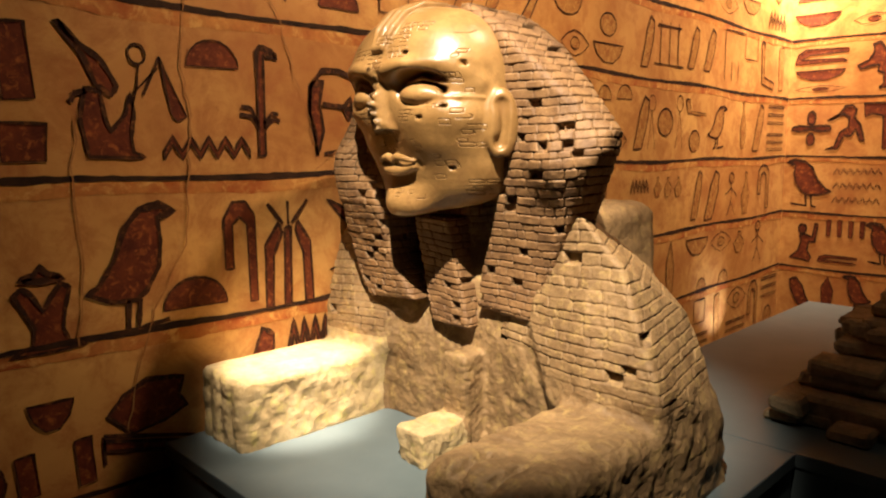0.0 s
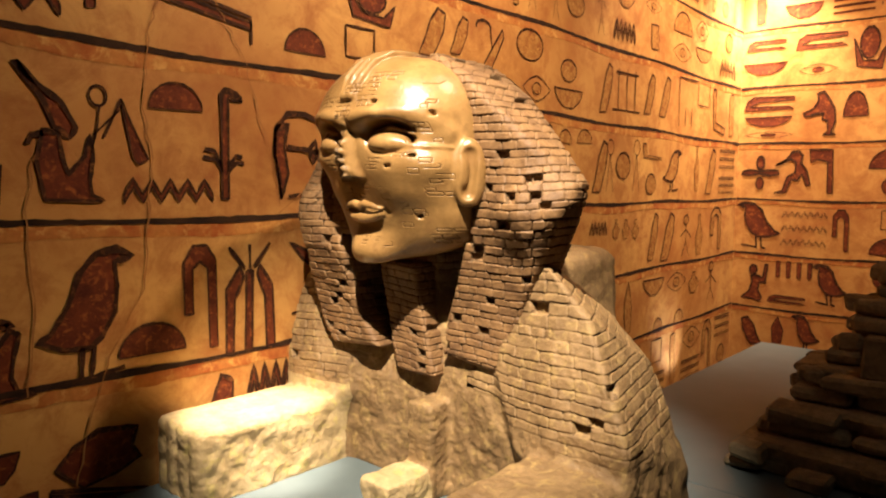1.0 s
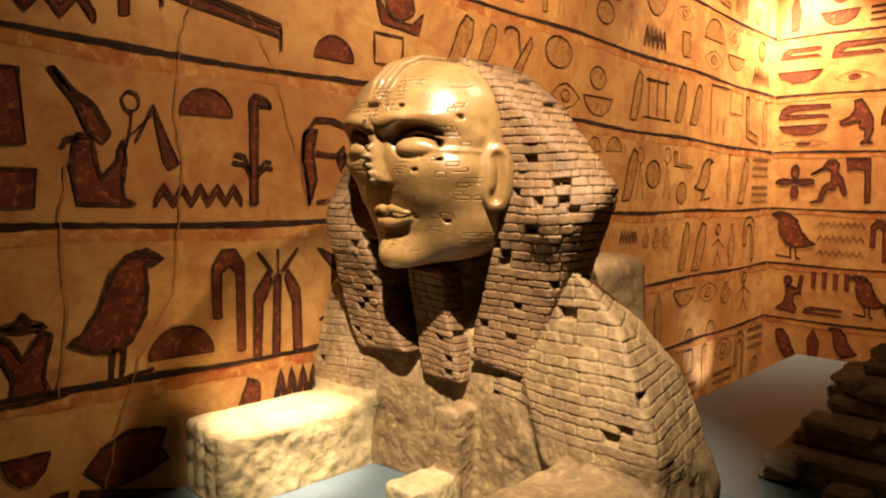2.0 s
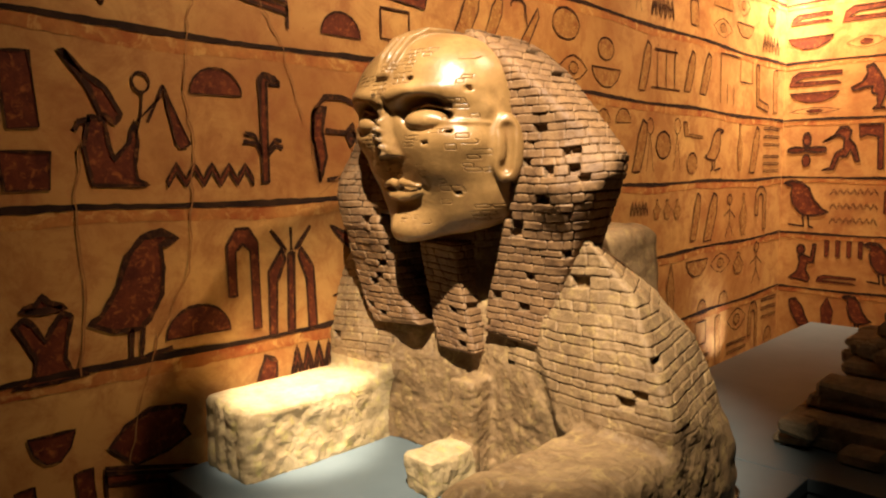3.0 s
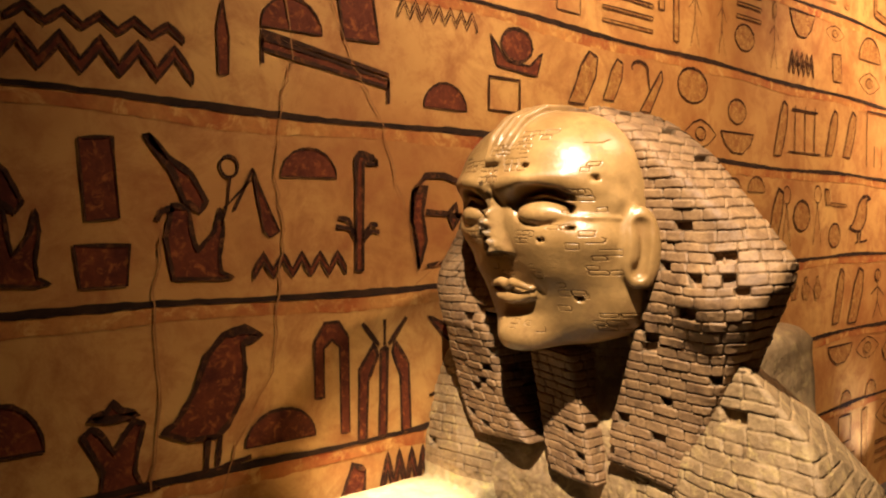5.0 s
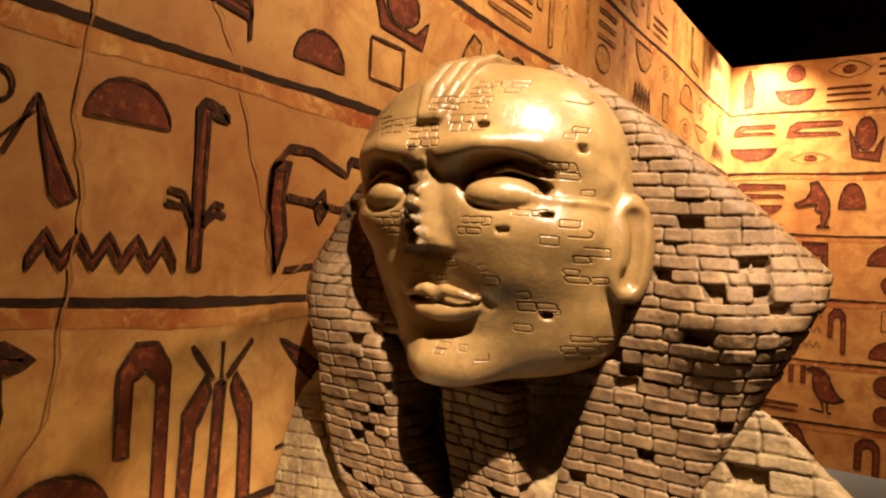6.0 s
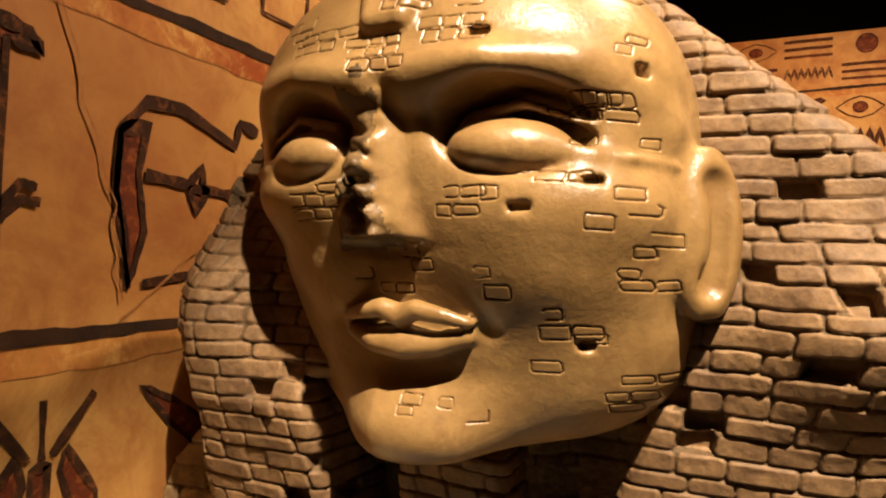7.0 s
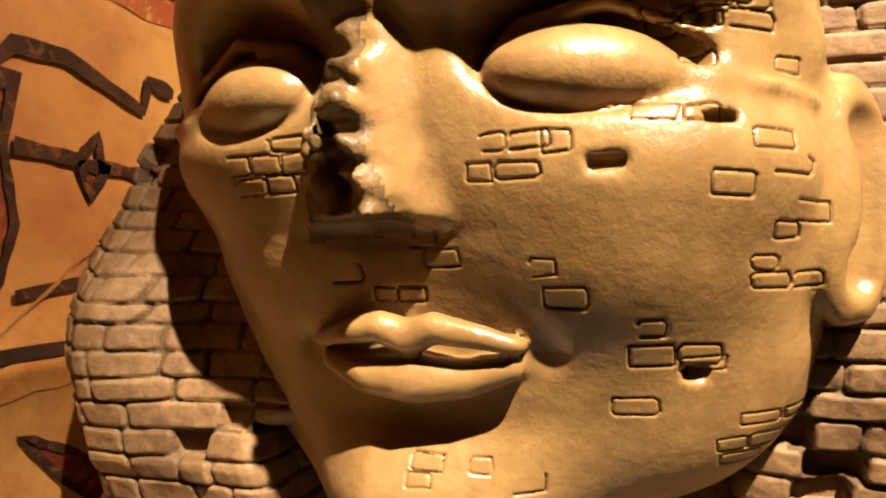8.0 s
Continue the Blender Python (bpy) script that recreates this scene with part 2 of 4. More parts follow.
def face_field(x, y, z):
    # all below the brow lies back under it
    y = y - 0.019 * step((1.685 - z) / 0.045)
    # the lee cheek is pushed back to narrow and darken it in the camera's view
    y = y - 0.28 * np.maximum(0, -0.025 - x) * step((1.6 - z) / 0.05)
    a = np.where(x > 0, x, -x / 0.92)
    d = skull(np.where(x > 0, x, x / 0.93), y, z)
    d = smin(d, ellipsoid(x, y, z, (-0.006, 0.116, 1.424), (0.064, 0.045, 0.036)), 0.03)
    d = smin(d, ellipsoid(a, y, z, (0.085, 0.11, 1.56), (0.062, 0.05, 0.055)), 0.045)
    d = smin(d, ellipsoid(x, y, z, (0.112, 0.098, 1.583), (0.05, 0.034, 0.022), 20), 0.025)
    # brow over a deep socket
    d = smin(d, chain(a, y, z, [(0.018, 0.048, 1.661), (0.07, 0.053, 1.669), (0.12, 0.081, 1.664), (0.168, 0.128, 1.641)], 0.011, 0.007), 0.025)
    d = smax(d, -ellipsoid(a, y, z, (0.085, 0.05, 1.6335), (0.059, 0.038, 0.031), 28), 0.006)
    d = smin(d, ellipsoid(a, y, z, (0.08, 0.069, 1.6215), (0.042, 0.026, 0.02), 20), 0.0015)
    d = smin(d, capsule(a, y, z, (0.084, 0.064, 1.62), (0.133, 0.076, 1.6155), 0.0175, 0.0055), 0.005)
    d = smin(d, chain(a, y, z, [(0.132, 0.076, 1.6155), (0.156, 0.09, 1.6145), (0.178, 0.126, 1.614)], 0.0055, 0.003), 0.002)
    # lid fold close over the eyeball
    d = smin(d, chain(a, y, z, [(0.038, 0.066, 1.622), (0.055, 0.06, 1.642), (0.092, 0.064, 1.6495), (0.122, 0.077, 1.6405), (0.146, 0.091, 1.63)], 0.0042, 0.0028), 0.004)
    # nose, worn away along its ridge
    nose = capsule(x, y, z, (-0.004, 0.06, 1.675), (-0.012, 0.042, 1.585), 0.014, 0.027)
    nose = smin(nose, ellipsoid(np.abs(x + 0.012), y, z, (0.03, 0.056, 1.574), (0.02, 0.024, 0.016)), 0.012)
    rough = vnoise(x, y, z, 42) * 0.006 + vnoise(x, y, z, 85) * 0.006 + vnoise(x, y, z, 170) * 0.003
    nose = smax(nose, 0.024 + 0.12 * np.maximum(0, 1.6 - z) + 0.55 * np.maximum(0, -0.006 - x) - y + rough * 1.3, 0.003)
    nose = smax(nose, (x + 0.004) * 0.72 - (y - 0.027) * 0.69, 0.004)
    # pits of lost bricks down the broken ridge
    ridge = step(1 - np.abs(x + 0.016 + 0.006 * vnoise(x, y, z, 50)) / (0.02 + 0.014 * step((1.605 - z) / 0.03))) * step((z - 1.55) / 0.015) * step((1.68 - z) / 0.02)
    nose = nose + ridge * (0.0045 * np.clip(np.sin(z * 390 + x * 60 + 1.6 * vnoise(x, y, z, 60)), -0.3, 1) + rough * 0.6 + 0.004 * vnoise(x, y, z, 120))
    d = smin(d, nose + 0.001, 0.006)
    d = smax(d, -ellipsoid(x, y, z, (-0.01, 0.036, 1.554), (0.036, 0.028, 0.007)), 0.006)
    # mouth
    c = np.abs(x - 0.001) * 1.22
    lip_z, z = z, z + 0.004
    d = smin(d, chain(c, y, z, [(0.0, 0.07, 1.511), (0.016, 0.066, 1.5165), (0.042, 0.067, 1.513), (0.068, 0.073, 1.507)], 0.0092, 0.004), 0.0035)
    d = smin(d, chain(c, y, z, [(0.0, 0.0755, 1.4905), (0.03, 0.0765, 1.492), (0.058, 0.0775, 1.4985)], 0.0125, 0.006), 0.004)
    d = smax(d, -chain(c, y, z, [(0.0, 0.064, 1.5015), (0.018, 0.062, 1.5045), (0.042, 0.0645, 1.5025), (0.07, 0.071, 1.504)], 0.0026, 0.002), 0.002)
    d = smax(d, -ellipsoid(c, y, z, (0.078, 0.066, 1.503), (0.011, 0.014, 0.010)), 0.008)
    d = smax(d, -ellipsoid(x, y, z, (0.006, 0.066, 1.469), (0.042, 0.012, 0.006)), 0.014)
    z = lip_z
    # holes where a brick fell out
    for hx, hy, hz, hw, hh in HOLES:
        d = smax(d, -rbox(x, y, z, (hx - hw, hy - 0.03, hz - hh), (hx + hw, hy + 0.008, hz + hh), 0.001), 0.001)
    # jaw line
    d = smax(d, (1.386 + 0.35 * (y - 0.07)) - z, 0.014)
    # ear
    ear = ellipsoid(a, y, z, (0.196, 0.153, 1.569), (0.031, 0.015, 0.063), 50)
    ear = smax(ear, -capsule(a, y, z, (0.21, 0.14, 1.602), (0.203, 0.142, 1.535), 0.0165, 0.012), 0.004)
    ear = smin(ear, ellipsoid(a, y, z, (0.193, 0.142, 1.572), (0.007, 0.012, 0.028)), 0.003)
    d = smin(d, ear, 0.006)
    d = smax(d, -ellipsoid(a, y, z, (0.2, 0.15, 1.478), (0.02, 0.04, 0.03)), 0.006)
    # strands on the crown
    for off in (-0.02, 0.0, 0.021):
        pts = []
        for yy, lift in ((0.058, 0.004), (0.075, 0.006), (0.105, 0.007), (0.15, 0.007), (0.21, 0.006), (0.27, 0.004)):
            pts.append((off * (1.0 if yy > 0.06 else 0.5), yy, 1.6 + 0.192 * max(0.0, 1 - (abs(yy - 0.2) / 0.155) ** 2.4) ** (1 / 2.7) + lift))
        d = smin(d, chain(x, y, z, pts, 0.009, 0.006), 0.004)
    return d


HOOD = [(0, 1.803), (0.09, 1.798), (0.16, 1.757), (0.28, 1.657), (0.392, 1.556), (0.388, 1.525), (0.322, 1.4), (0.225, 1.19), (0.066, 1.205), (0.082, 1.27), (0.125, 1.37), (0.15, 1.44), (0, 1.46)]


def hood_front(x, z):
    """Depth of the cloth's front: the lee side is drawn in and forward to fit the camera's view."""
    a = np.where(x > 0, x, -x / 0.74)
    return np.where(x > 0, 0.192 + np.maximum(0, 1.5 - z) * 0.16, 0.172 - 0.2 * np.clip(1.62 - z, 0, 0.2) + 0.3 * np.clip(1.42 - z, 0, 0.3)) + np.maximum(0, a - 0.31) * 0.55 - 0.03 * step((a - 0.2) / 0.1) * step((1.6 - z) / 0.1) * step((z - 1.4) / 0.1)


def hood_field(x, y, z):
    a = np.where(x > 0, x, -x / (0.74 + 0.26 * step((1.42 - z) / 0.15)))
    d = polygon2(a, z, HOOD) + 0.012
    d = smax(d, hood_front(x, z) - y + 0.006, 0.02)
    d = smax(d, y - 0.365 + 0.5 * np.maximum(0, a - 0.2), 0.04)
    return d - 0.008


def beard_field(x, y, z):
    h = np.clip((1.39 - z) / 0.23, 0, 1)
    cy = 0.185 + 0.055 * h
    q = [np.abs(x + 0.006) - 0.05 - 0.006 * h + 0.01, np.abs(y - cy - 0.035) - 0.035 + 0.01, np.abs(z - 1.275) - 0.118 + 0.01]
    return np.sqrt(sum(np.maximum(v, 0) ** 2 for v in q)) + np.minimum(np.maximum(np.maximum(q[0], q[1]), q[2]), 0) - 0.01


def body_field(x, y, z):
    half = np.interp(z + 0.5 * np.maximum(0, y - 0.22), [0.9, 1.06, 1.15, 1.33, 1.405, 1.5], [0.515, 0.51, 0.5, 0.425, 0.345, 0.2])
    a = np.where(x > 0, x, -x / 0.79)
    d = (a - half) * 0.9
    d = smax(d, 0.2 + 0.1 * np.maximum(0, z - 1.25) + 0.22 * np.maximum(0, 0.36 - a) - y, 0.012)
    d = smax(d, y - 0.47, 0.04)
    d = smax(d, z - 1.445 + 0.1 * a, 0.015)
    chest = smax(smax(a - 0.2 - 0.45 * np.maximum(0, 1.2 - z), y - 0.248, 0.03), z - 1.3, 0.05)
    d = smax(d, -chest, 0.03)
    d = smin(d, capsule(x, y, z, (0, 0.33, 1.3), (0, 0.31, 1.45), 0.09, 0.08), 0.03)
    back = rbox(x, y, z, (-0.2, 0.4, 0.9), (0.18, 0.78, 1.4), 0.045)
    return smin(d, back, 0.03)


def paw_field(x, y, z):
    d = rbox(x, y, z, (-0.405, -0.13, 0.87), (-0.226, 0.3, 1.068 ), 0.02)
    d = np.minimum(d, rbox(x, y, z, (0.3, -0.13, 0.87), (0.505, 0.33, 1.085), 0.035))
    for cx in (-0.362, -0.315, -0.268, 0.37, 0.43):
        d = smax(d, -capsule(x, y, z, (cx, -0.139, 0.85), (cx, -0.135, 1.075), 0.011, 0.011), 0.008)
        d = smax(d, -capsule(x, y, z, (cx, -0.135, 1.077), (cx, -0.05, 1.08), 0.011, 0.006), 0.006)
    stele = rbox(x, y, z, (0.008, 0.205, 0.9), (0.075, 0.3, 1.112), 0.008)
    block = rbox(x, y, z, (0.002, 0.084, 0.9), (0.082, 0.215, 0.986), 0.007)
    return np.minimum(d, np.minimum(stele, block))


def stone_field(x, y, z):
    d = smin(body_field(x, y, z), paw_field(x, y, z), 0.012)
    clad = step((z - 1.09) / 0.03) * step((np.abs(x) - 0.16) / 0.03) * step((0.52 - y) / 0.02)
    d = d + (vnoise(x, y, z, 40) * 0.003 + vnoise(x, y, z, 14) * 0.004) * (1 - 0.7 * clad)
    return smax(d, PLINTH_Z - 0.004 - z, 0.003)


def isosurface(field, lo, hi, h):
    """Surface nets: vertices and quads of field = 0."""
    ax = [np.arange(l, u, h) for l, u in zip(lo, hi)]
    g = field(*np.meshgrid(*ax, indexing="ij")).astype(np.float32)
    s = g < 0
    n = [len(a) - 1 for a in ax]
    corner = lambda arr, i, j, k: arr[i:i + n[0], j:j + n[1], k:k + n[2]]
    count = sum(corner(s, i, j, k).astype(np.int8) for i in (0, 1) for j in (0, 1) for k in (0, 1))
    cell = np.argwhere((count > 0) & (count < 8))
    ids = np.full(n, -1, dtype=np.int64)
    ids[tuple(cell.T)] = np.arange(len(cell))
    total, hits = np.zeros((len(cell), 3)), np.zeros(len(cell))
    for axis in range(3):
        for b in (0, 1):
            for c in (0, 1):
                o = [0, 0, 0]
                o[(axis + 1) % 3], o[(axis + 2) % 3] = b, c
                e = list(o)
                e[axis] = 1
                v0 = g[tuple((cell + o).T)]
                v1 = g[tuple((cell + e).T)]
                cross = (v0 < 0) != (v1 < 0)
                t = np.where(cross, v0 / np.where(cross, v0 - v1, 1), 0)
                p = np.array(o, dtype=float)[None, :].repeat(len(cell), 0)
                p[:, axis] += t
                total[cross] += p[cross]
                hits += cross
    verts = (cell + total / hits[:, None]) * h + np.array(lo)
    faces = []
    for axis in range(3):
        b, c = (axis + 1) % 3, (axis + 2) % 3
        sl0, sl1 = [slice(None)] * 3, [slice(None)] * 3
        sl0[axis], sl1[axis] = slice(0, -1), slice(1, None)
        s0, s1 = s[tuple(sl0)], s[tuple(sl1)]
        e = np.argwhere(s0 != s1)
        ok = (e[:, b] > 0) & (e[:, c] > 0) & (e[:, b] < n[b]) & (e[:, c] < n[c])
        e = e[ok]
        q = []
        for db, dc in ((-1, -1), (0, -1), (0, 0), (-1, 0)):
            p = e.copy()
            p[:, b] += db
            p[:, c] += dc
            q.append(ids[tuple(p.T)])
        q = np.stack(q, 1)
        flip = s1[tuple(e.T)]
        q[flip] = q[flip][:, ::-1]
        faces.append(q)
    return verts, np.concatenate(faces)


BLOB_V, BLOB_F, BLOB_M, BLOB_S = [], [], [], []


def add_shell(verts, faces, mat, smooth):
    base = sum(len(v) for v in BLOB_V)
    BLOB_V.append(np.asarray(verts, dtype=float))
    BLOB_F.append(np.asarray(faces) + base)
    BLOB_M.append(np.full(len(faces), mat) if np.isscalar(mat) else np.asarray(mat))
    BLOB_S.append(np.full(len(faces), smooth))


FACE, BRICK, MORTAR, STONE, LIT_STONE, GROOVE, NOSE = range(7)
# cloth and beard, then body, paws, tablet: courses of worn bricks moulded into the surface
def cloth_field(x, y, z):
    return np.minimum(hood_field(x, y, z), beard_field(x, y, z))


def refine(v, q, n, where):
    """Each chosen quad split n by n, sharing the points on common edges."""
    u = np.linspace(0, 1, n + 1)
    a, b = np.meshgrid(u, u, indexing="ij")
    p = v[q[where]]
    w = [(1 - a) * (1 - b), a * (1 - b), a * b, (1 - a) * b]
    grid = sum(p[:, k, None, None, :] * w[k][None, :, :, None] for k in range(4))
    flat = grid.reshape(-1, 3)
    _, first, back = np.unique(np.round(flat * 2e5).astype(np.int64), axis=0, return_index=True, return_inverse=True)
    ids = back.reshape(len(p), n + 1, n + 1)
    small = np.stack([ids[:, :-1, :-1], ids[:, 1:, :-1], ids[:, 1:, 1:], ids[:, :-1, 1:]], -1).reshape(-1, 4)
    return flat[first], small


def slope(field, p, h=0.0015):
    g = np.stack([field(*(p + e).T) - field(*(p - e).T) for e in np.eye(3) * h], 1)
    return g / np.maximum(np.linalg.norm(g, axis=1), 1e-9)[:, None], np.linalg.norm(g, axis=1) / (2 * h)


def settle(field, p, times=2):
    for _ in range(times):
        n, size = slope(field, p)
        p = p - n * np.clip(field(*p.T) / np.maximum(size, 0.3), -0.004, 0.004)[:, None]
    return p, slope(field, p, 0.003)[0]


def courses(p, row, mean, gone, seed):
    """Depth under the bricks' faces, distance from the nearest joint, of points on the surface."""
    r = np.random.default_rng(seed)
    x, y, z = p.T
    s = 0.92 * x + 0.7 * np.clip(x / 0.1, -1, 1) * (y - 0.2)
    s = s + 0.0009 * vnoise(x, y, z, 90)
    zz = z + 0.004 * np.sin(s * 9 + z * 5) + 0.002 * np.sin(s * 31) + 0.0011 * vnoise(x, y, z, 45)
    beds = 0.8 + np.cumsum(row * r.uniform(0.8, 1.22, int(1.2 / row)))
    k = np.clip(np.searchsorted(beds, zz), 1, len(beds) - 1)
    ends = -1.2 + np.cumsum(mean * r.uniform(0.5, 1.5, (len(beds), int(2.6 / mean))), 1) + np.arange(len(beds))[:, None] * 10
    ends = np.sort(ends.ravel())
    j = np.clip(np.searchsorted(ends, s + 10 * k), 1, len(ends) - 1)
    du = np.minimum(s + 10 * k - ends[j - 1], ends[j] - s - 10 * k)
    dv = np.minimum(zz - beds[k - 1], beds[k] - zz)
    e = smin(du, dv, 0.0035)
    lift, luck = r.uniform(-1, 1, len(ends))[j], r.random(len(ends))[j]
    small = (ends[j] - ends[j - 1]) < mean * 0.82
    face = step((e - 0.0001) / 0.0017)
    depth = 0.003 * (1 - face) - 0.0011 * lift * face - 0.0018 * (luck > 0.95) * face
    depth = np.where((luck < gone) & small, 0.004 + 0.009 * step((e + 0.0003) / 0.0016), depth)
    return depth + 0.0005 * vnoise(x, y, z, 160) + 0.0006 * vnoise(x, y, z, 75), face


def bare(p):
    """Where no courses show on the body: chest, tablet, paws and the rump."""
    x, y, z = p.T
    low = (z < 1.1 + np.where(x > 0, 0.1 * np.maximum(0, 0.4 - x), 0.01)) | ((x > -0.17) & (x < 0.12) & (z < 1.37)) | ((x > -0.2) & (x < 0.24) & (z < 1.15))
    return low | (paw_field(x, y, z) < 0.012) | (y > 0.5)


v, q = isosurface(cloth_field, (-0.42, 0.05, 1.1), (0.43, 0.45, 1.83), 0.007)
c = v[q].mean(1)
near = (c[:, 1] < 0.345) & ~((c[:, 0] < -0.05) & (c[:, 1] > 0.3))
near &= face_field(*c.T) > -0.02
v2, q2 = refine(v, q, 5, near)
v2, n2 = settle(cloth_field, v2)
depth, whole = courses(v2, 0.0148, 0.033, 0.24, 3)
add_shell(v2 - n2 * depth[:, None], q2, np.where(whole[q2].mean(1) < 0.3, MORTAR, BRICK), True)
add_shell(v, q[~near], BRICK, True)

v, q = isosurface(stone_field, (-0.46, -0.17, 0.9), (0.56, 0.88, 1.5), 0.0075)
c = v[q].mean(1)
near = ~bare(c) & (cloth_field(*c.T) > -0.012)
v2, q2 = refine(v, q, 4, near)
v2, n2 = settle(stone_field, v2, 1)
depth, whole = courses(v2, 0.0185, 0.046, 0.2, 5)
# the courses die out towards the bare parts
edge = np.clip(vnoise(*v2.T, 18) * 0.5 + (v2[:, 2] - 1.1) / 0.04, 0, 1)
depth = depth * (0.25 + 0.75 * edge)
add_shell(v2 - n2 * depth[:, None], q2, np.where(whole[q2].mean(1) < 0.3, MORTAR, STONE), True)
# bare stone in front: pitted and worn in finer relief
front = ~near & (c[:, 1] < 0.36) & (cloth_field(*c.T) > -0.012)
v3, q3 = refine(v, q, 3, front)
n3 = slope(stone_field, v3, 0.004)[0]
x, y, z = v3.T
wear = 0.0011 * vnoise(x, y, z, 62) + 0.0011 * vnoise(x, y, z, 130) + 0.0028 * np.clip(vnoise(x, y, z, 36) - 0.42, 0, 1) * 2
layers = np.abs(vnoise(x * 0.35, y * 0.35, z, 55))
wear += 0.0011 * step(1 - layers / 0.09) * step((vnoise(x, y, z, 9) + 0.25) / 0.2)


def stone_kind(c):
    # left paw and low block take the tone with painted-in light
    lit = (c[:, 0] < -0.2) & (c[:, 1] < 0.24) & (c[:, 2] < 1.1) | (c[:, 1] < 0.2) & (np.abs(c[:, 0] - 0.04) < 0.06) & (c[:, 2] < 1.0)
    return np.where(lit, LIT_STONE, STONE)


wear *= np.where((x < -0.2) & (z < 1.1), 0.55, 1.0)
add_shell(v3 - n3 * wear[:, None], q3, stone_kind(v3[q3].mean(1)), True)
near |= front
c = c[~near]
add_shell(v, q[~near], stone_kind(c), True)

# engraved joints on the bare face
CUTS = []


def scratch(points, width):
    """Notes an incised line, in the face's own plane."""
    CUTS.extend((*a, *b, width) for a, b in zip(points[:-1], points[1:]))


def engraved_patch(x, z, cols, rows, r, w=0.0165, h=0.0092, width=0.0006):
    """Outlines of a few rounded bricks in running bond, each edge its own."""
    zz = z - rows * h / 2
    for k in range(rows):
        hk = h * r.uniform(0.8, 1.2)
        xx = x - cols * w / 2 + w * r.uniform(-0.45, 0.45)
        for c in range(cols):
            wk = w * r.uniform(0.65, 1.3)
            if r.random() < 0.86:
                g = 0.0007
                x0, x1, z0, z1 = xx + g, xx + wk - g, zz + g, zz + hk - g
                c1, c2 = wk * r.uniform(0.03, 0.12), hk * r.uniform(0.06, 0.22)
                j = lambda: r.uniform(-0.0006, 0.0006)
                ring = [(x0 + c1, z0), (x1 - c1, z0), (x1, z0 + c2), (x1, z1 - c2), (x1 - c1, z1), (x0 + c1, z1), (x0, z1 - c2), (x0, z0 + c2)]
                ring = [(u + j(), v + j()) for u, v in ring]
                scratch(ring + [ring[0]] if r.random() < 0.75 else ring[: r.integers(4, 8)], width * r.uniform(0.7, 1.25))
            xx += wk
        zz += hk


r = np.random.default_rng(12)
# centre, columns, rows
PATCHES = [(0.061, 1.54, 1, 1), (0.07, 1.526, 1, 1), (0.104, 1.513, 1, 1), (0.118, 1.5, 2, 1), (0.134, 1.497, 1, 1), (0.098, 1.476, 1, 1), (0.147, 1.572, 1, 1), (0.157, 1.582, 1, 1), (0.162, 1.591, 1, 1),
           (0.058, 1.58, 2, 1), (0.075, 1.567, 1, 1), (0.082, 1.59, 2, 1), (0.046, 1.592, 3, 1), (0.12, 1.602, 2, 1), (0.137, 1.59, 1, 1), (0.128, 1.649, 2, 2), (0.148, 1.648, 2, 2), (0.15, 1.627, 3, 1), (0.128, 1.627, 1, 1),
           (-0.062, 1.583, 3, 2), (-0.058, 1.597, 2, 1), (0.016, 1.548, 1, 2), (-0.003, 1.527, 2, 1), (-0.017, 1.536, 2, 1), (0.036, 1.447, 1, 1), (0.049, 1.438, 1, 1), (0.01, 1.445, 1, 2), (0.161, 1.543, 2, 3), (0.172, 1.56, 1, 2),
           (0.15, 1.452, 2, 2), (0.165, 1.468, 2, 1), (0.0, 1.684, 3, 3), (0.05, 1.696, 3, 2), (-0.05, 1.7, 3, 2), (0.03, 1.722, 4, 2), (0.075, 1.742, 4, 2), (0.155, 1.69, 1, 2), (0.13, 1.73, 2, 1), (-0.09, 1.715, 2, 2)]
for x, z, cols, rows in PATCHES:
    engraved_patch(x, z, cols, rows, r, width=0.001)


def cut_distance(p):
    """Distance of points from the nearest incised line, in half widths."""
    out = np.full(len(p), 99.0)
    for ax, az, bx, bz, w in CUTS:
        near = np.flatnonzero((np.abs(p[:, 0] - (ax + bx) / 2) < abs(ax - bx) / 2 + 0.005) & (np.abs(p[:, 2] - (az + bz) / 2) < abs(az - bz) / 2 + 0.005))
        x, z = p[near, 0], p[near, 2]
        h = np.clip(((x - ax) * (bx - ax) + (z - az) * (bz - az)) / ((bx - ax) ** 2 + (bz - az) ** 2 + 1e-12), 0, 1)
        out[near] = np.minimum(out[near], np.hypot(x - ax - h * (bx - ax), z - az - h * (bz - az)) / (w / 2))
    return out


# face and crown
v, q = isosurface(face_field, (-0.235, -0.03, 1.36), (0.255, 0.25, 1.825), 0.0027)


def face_kind(c):
    ragged = vnoise(c[:, 0], c[:, 1], c[:, 2], 70)
    return np.where((np.abs(c[:, 0] + 0.018) < 0.014 + 0.006 * ragged + 0.012 * step((1.6 - c[:, 2]) / 0.03)) & (c[:, 2] > 1.552) & (c[:, 2] < 1.66 + 0.03 * ragged) & (c[:, 1] < 0.085), NOSE, FACE)


c = v[q].mean(1)
near = (cut_distance(c) < 6) & (c[:, 1] < 0.2)
v2, q2 = refine(v, q, 4, near)
n2 = slope(face_field, v2, 0.003)[0]
d = cut_distance(v2)
v2 = v2 + n2 * (-0.0011 * np.exp(-(d / 1.3) ** 2))[:, None]
add_shell(v2, q2, np.where(d[q2].mean(1) < 0.7, GROOVE, face_kind(v2[q2].mean(1))), True)
add_shell(v, q[~near], face_kind(c[~near]), True)


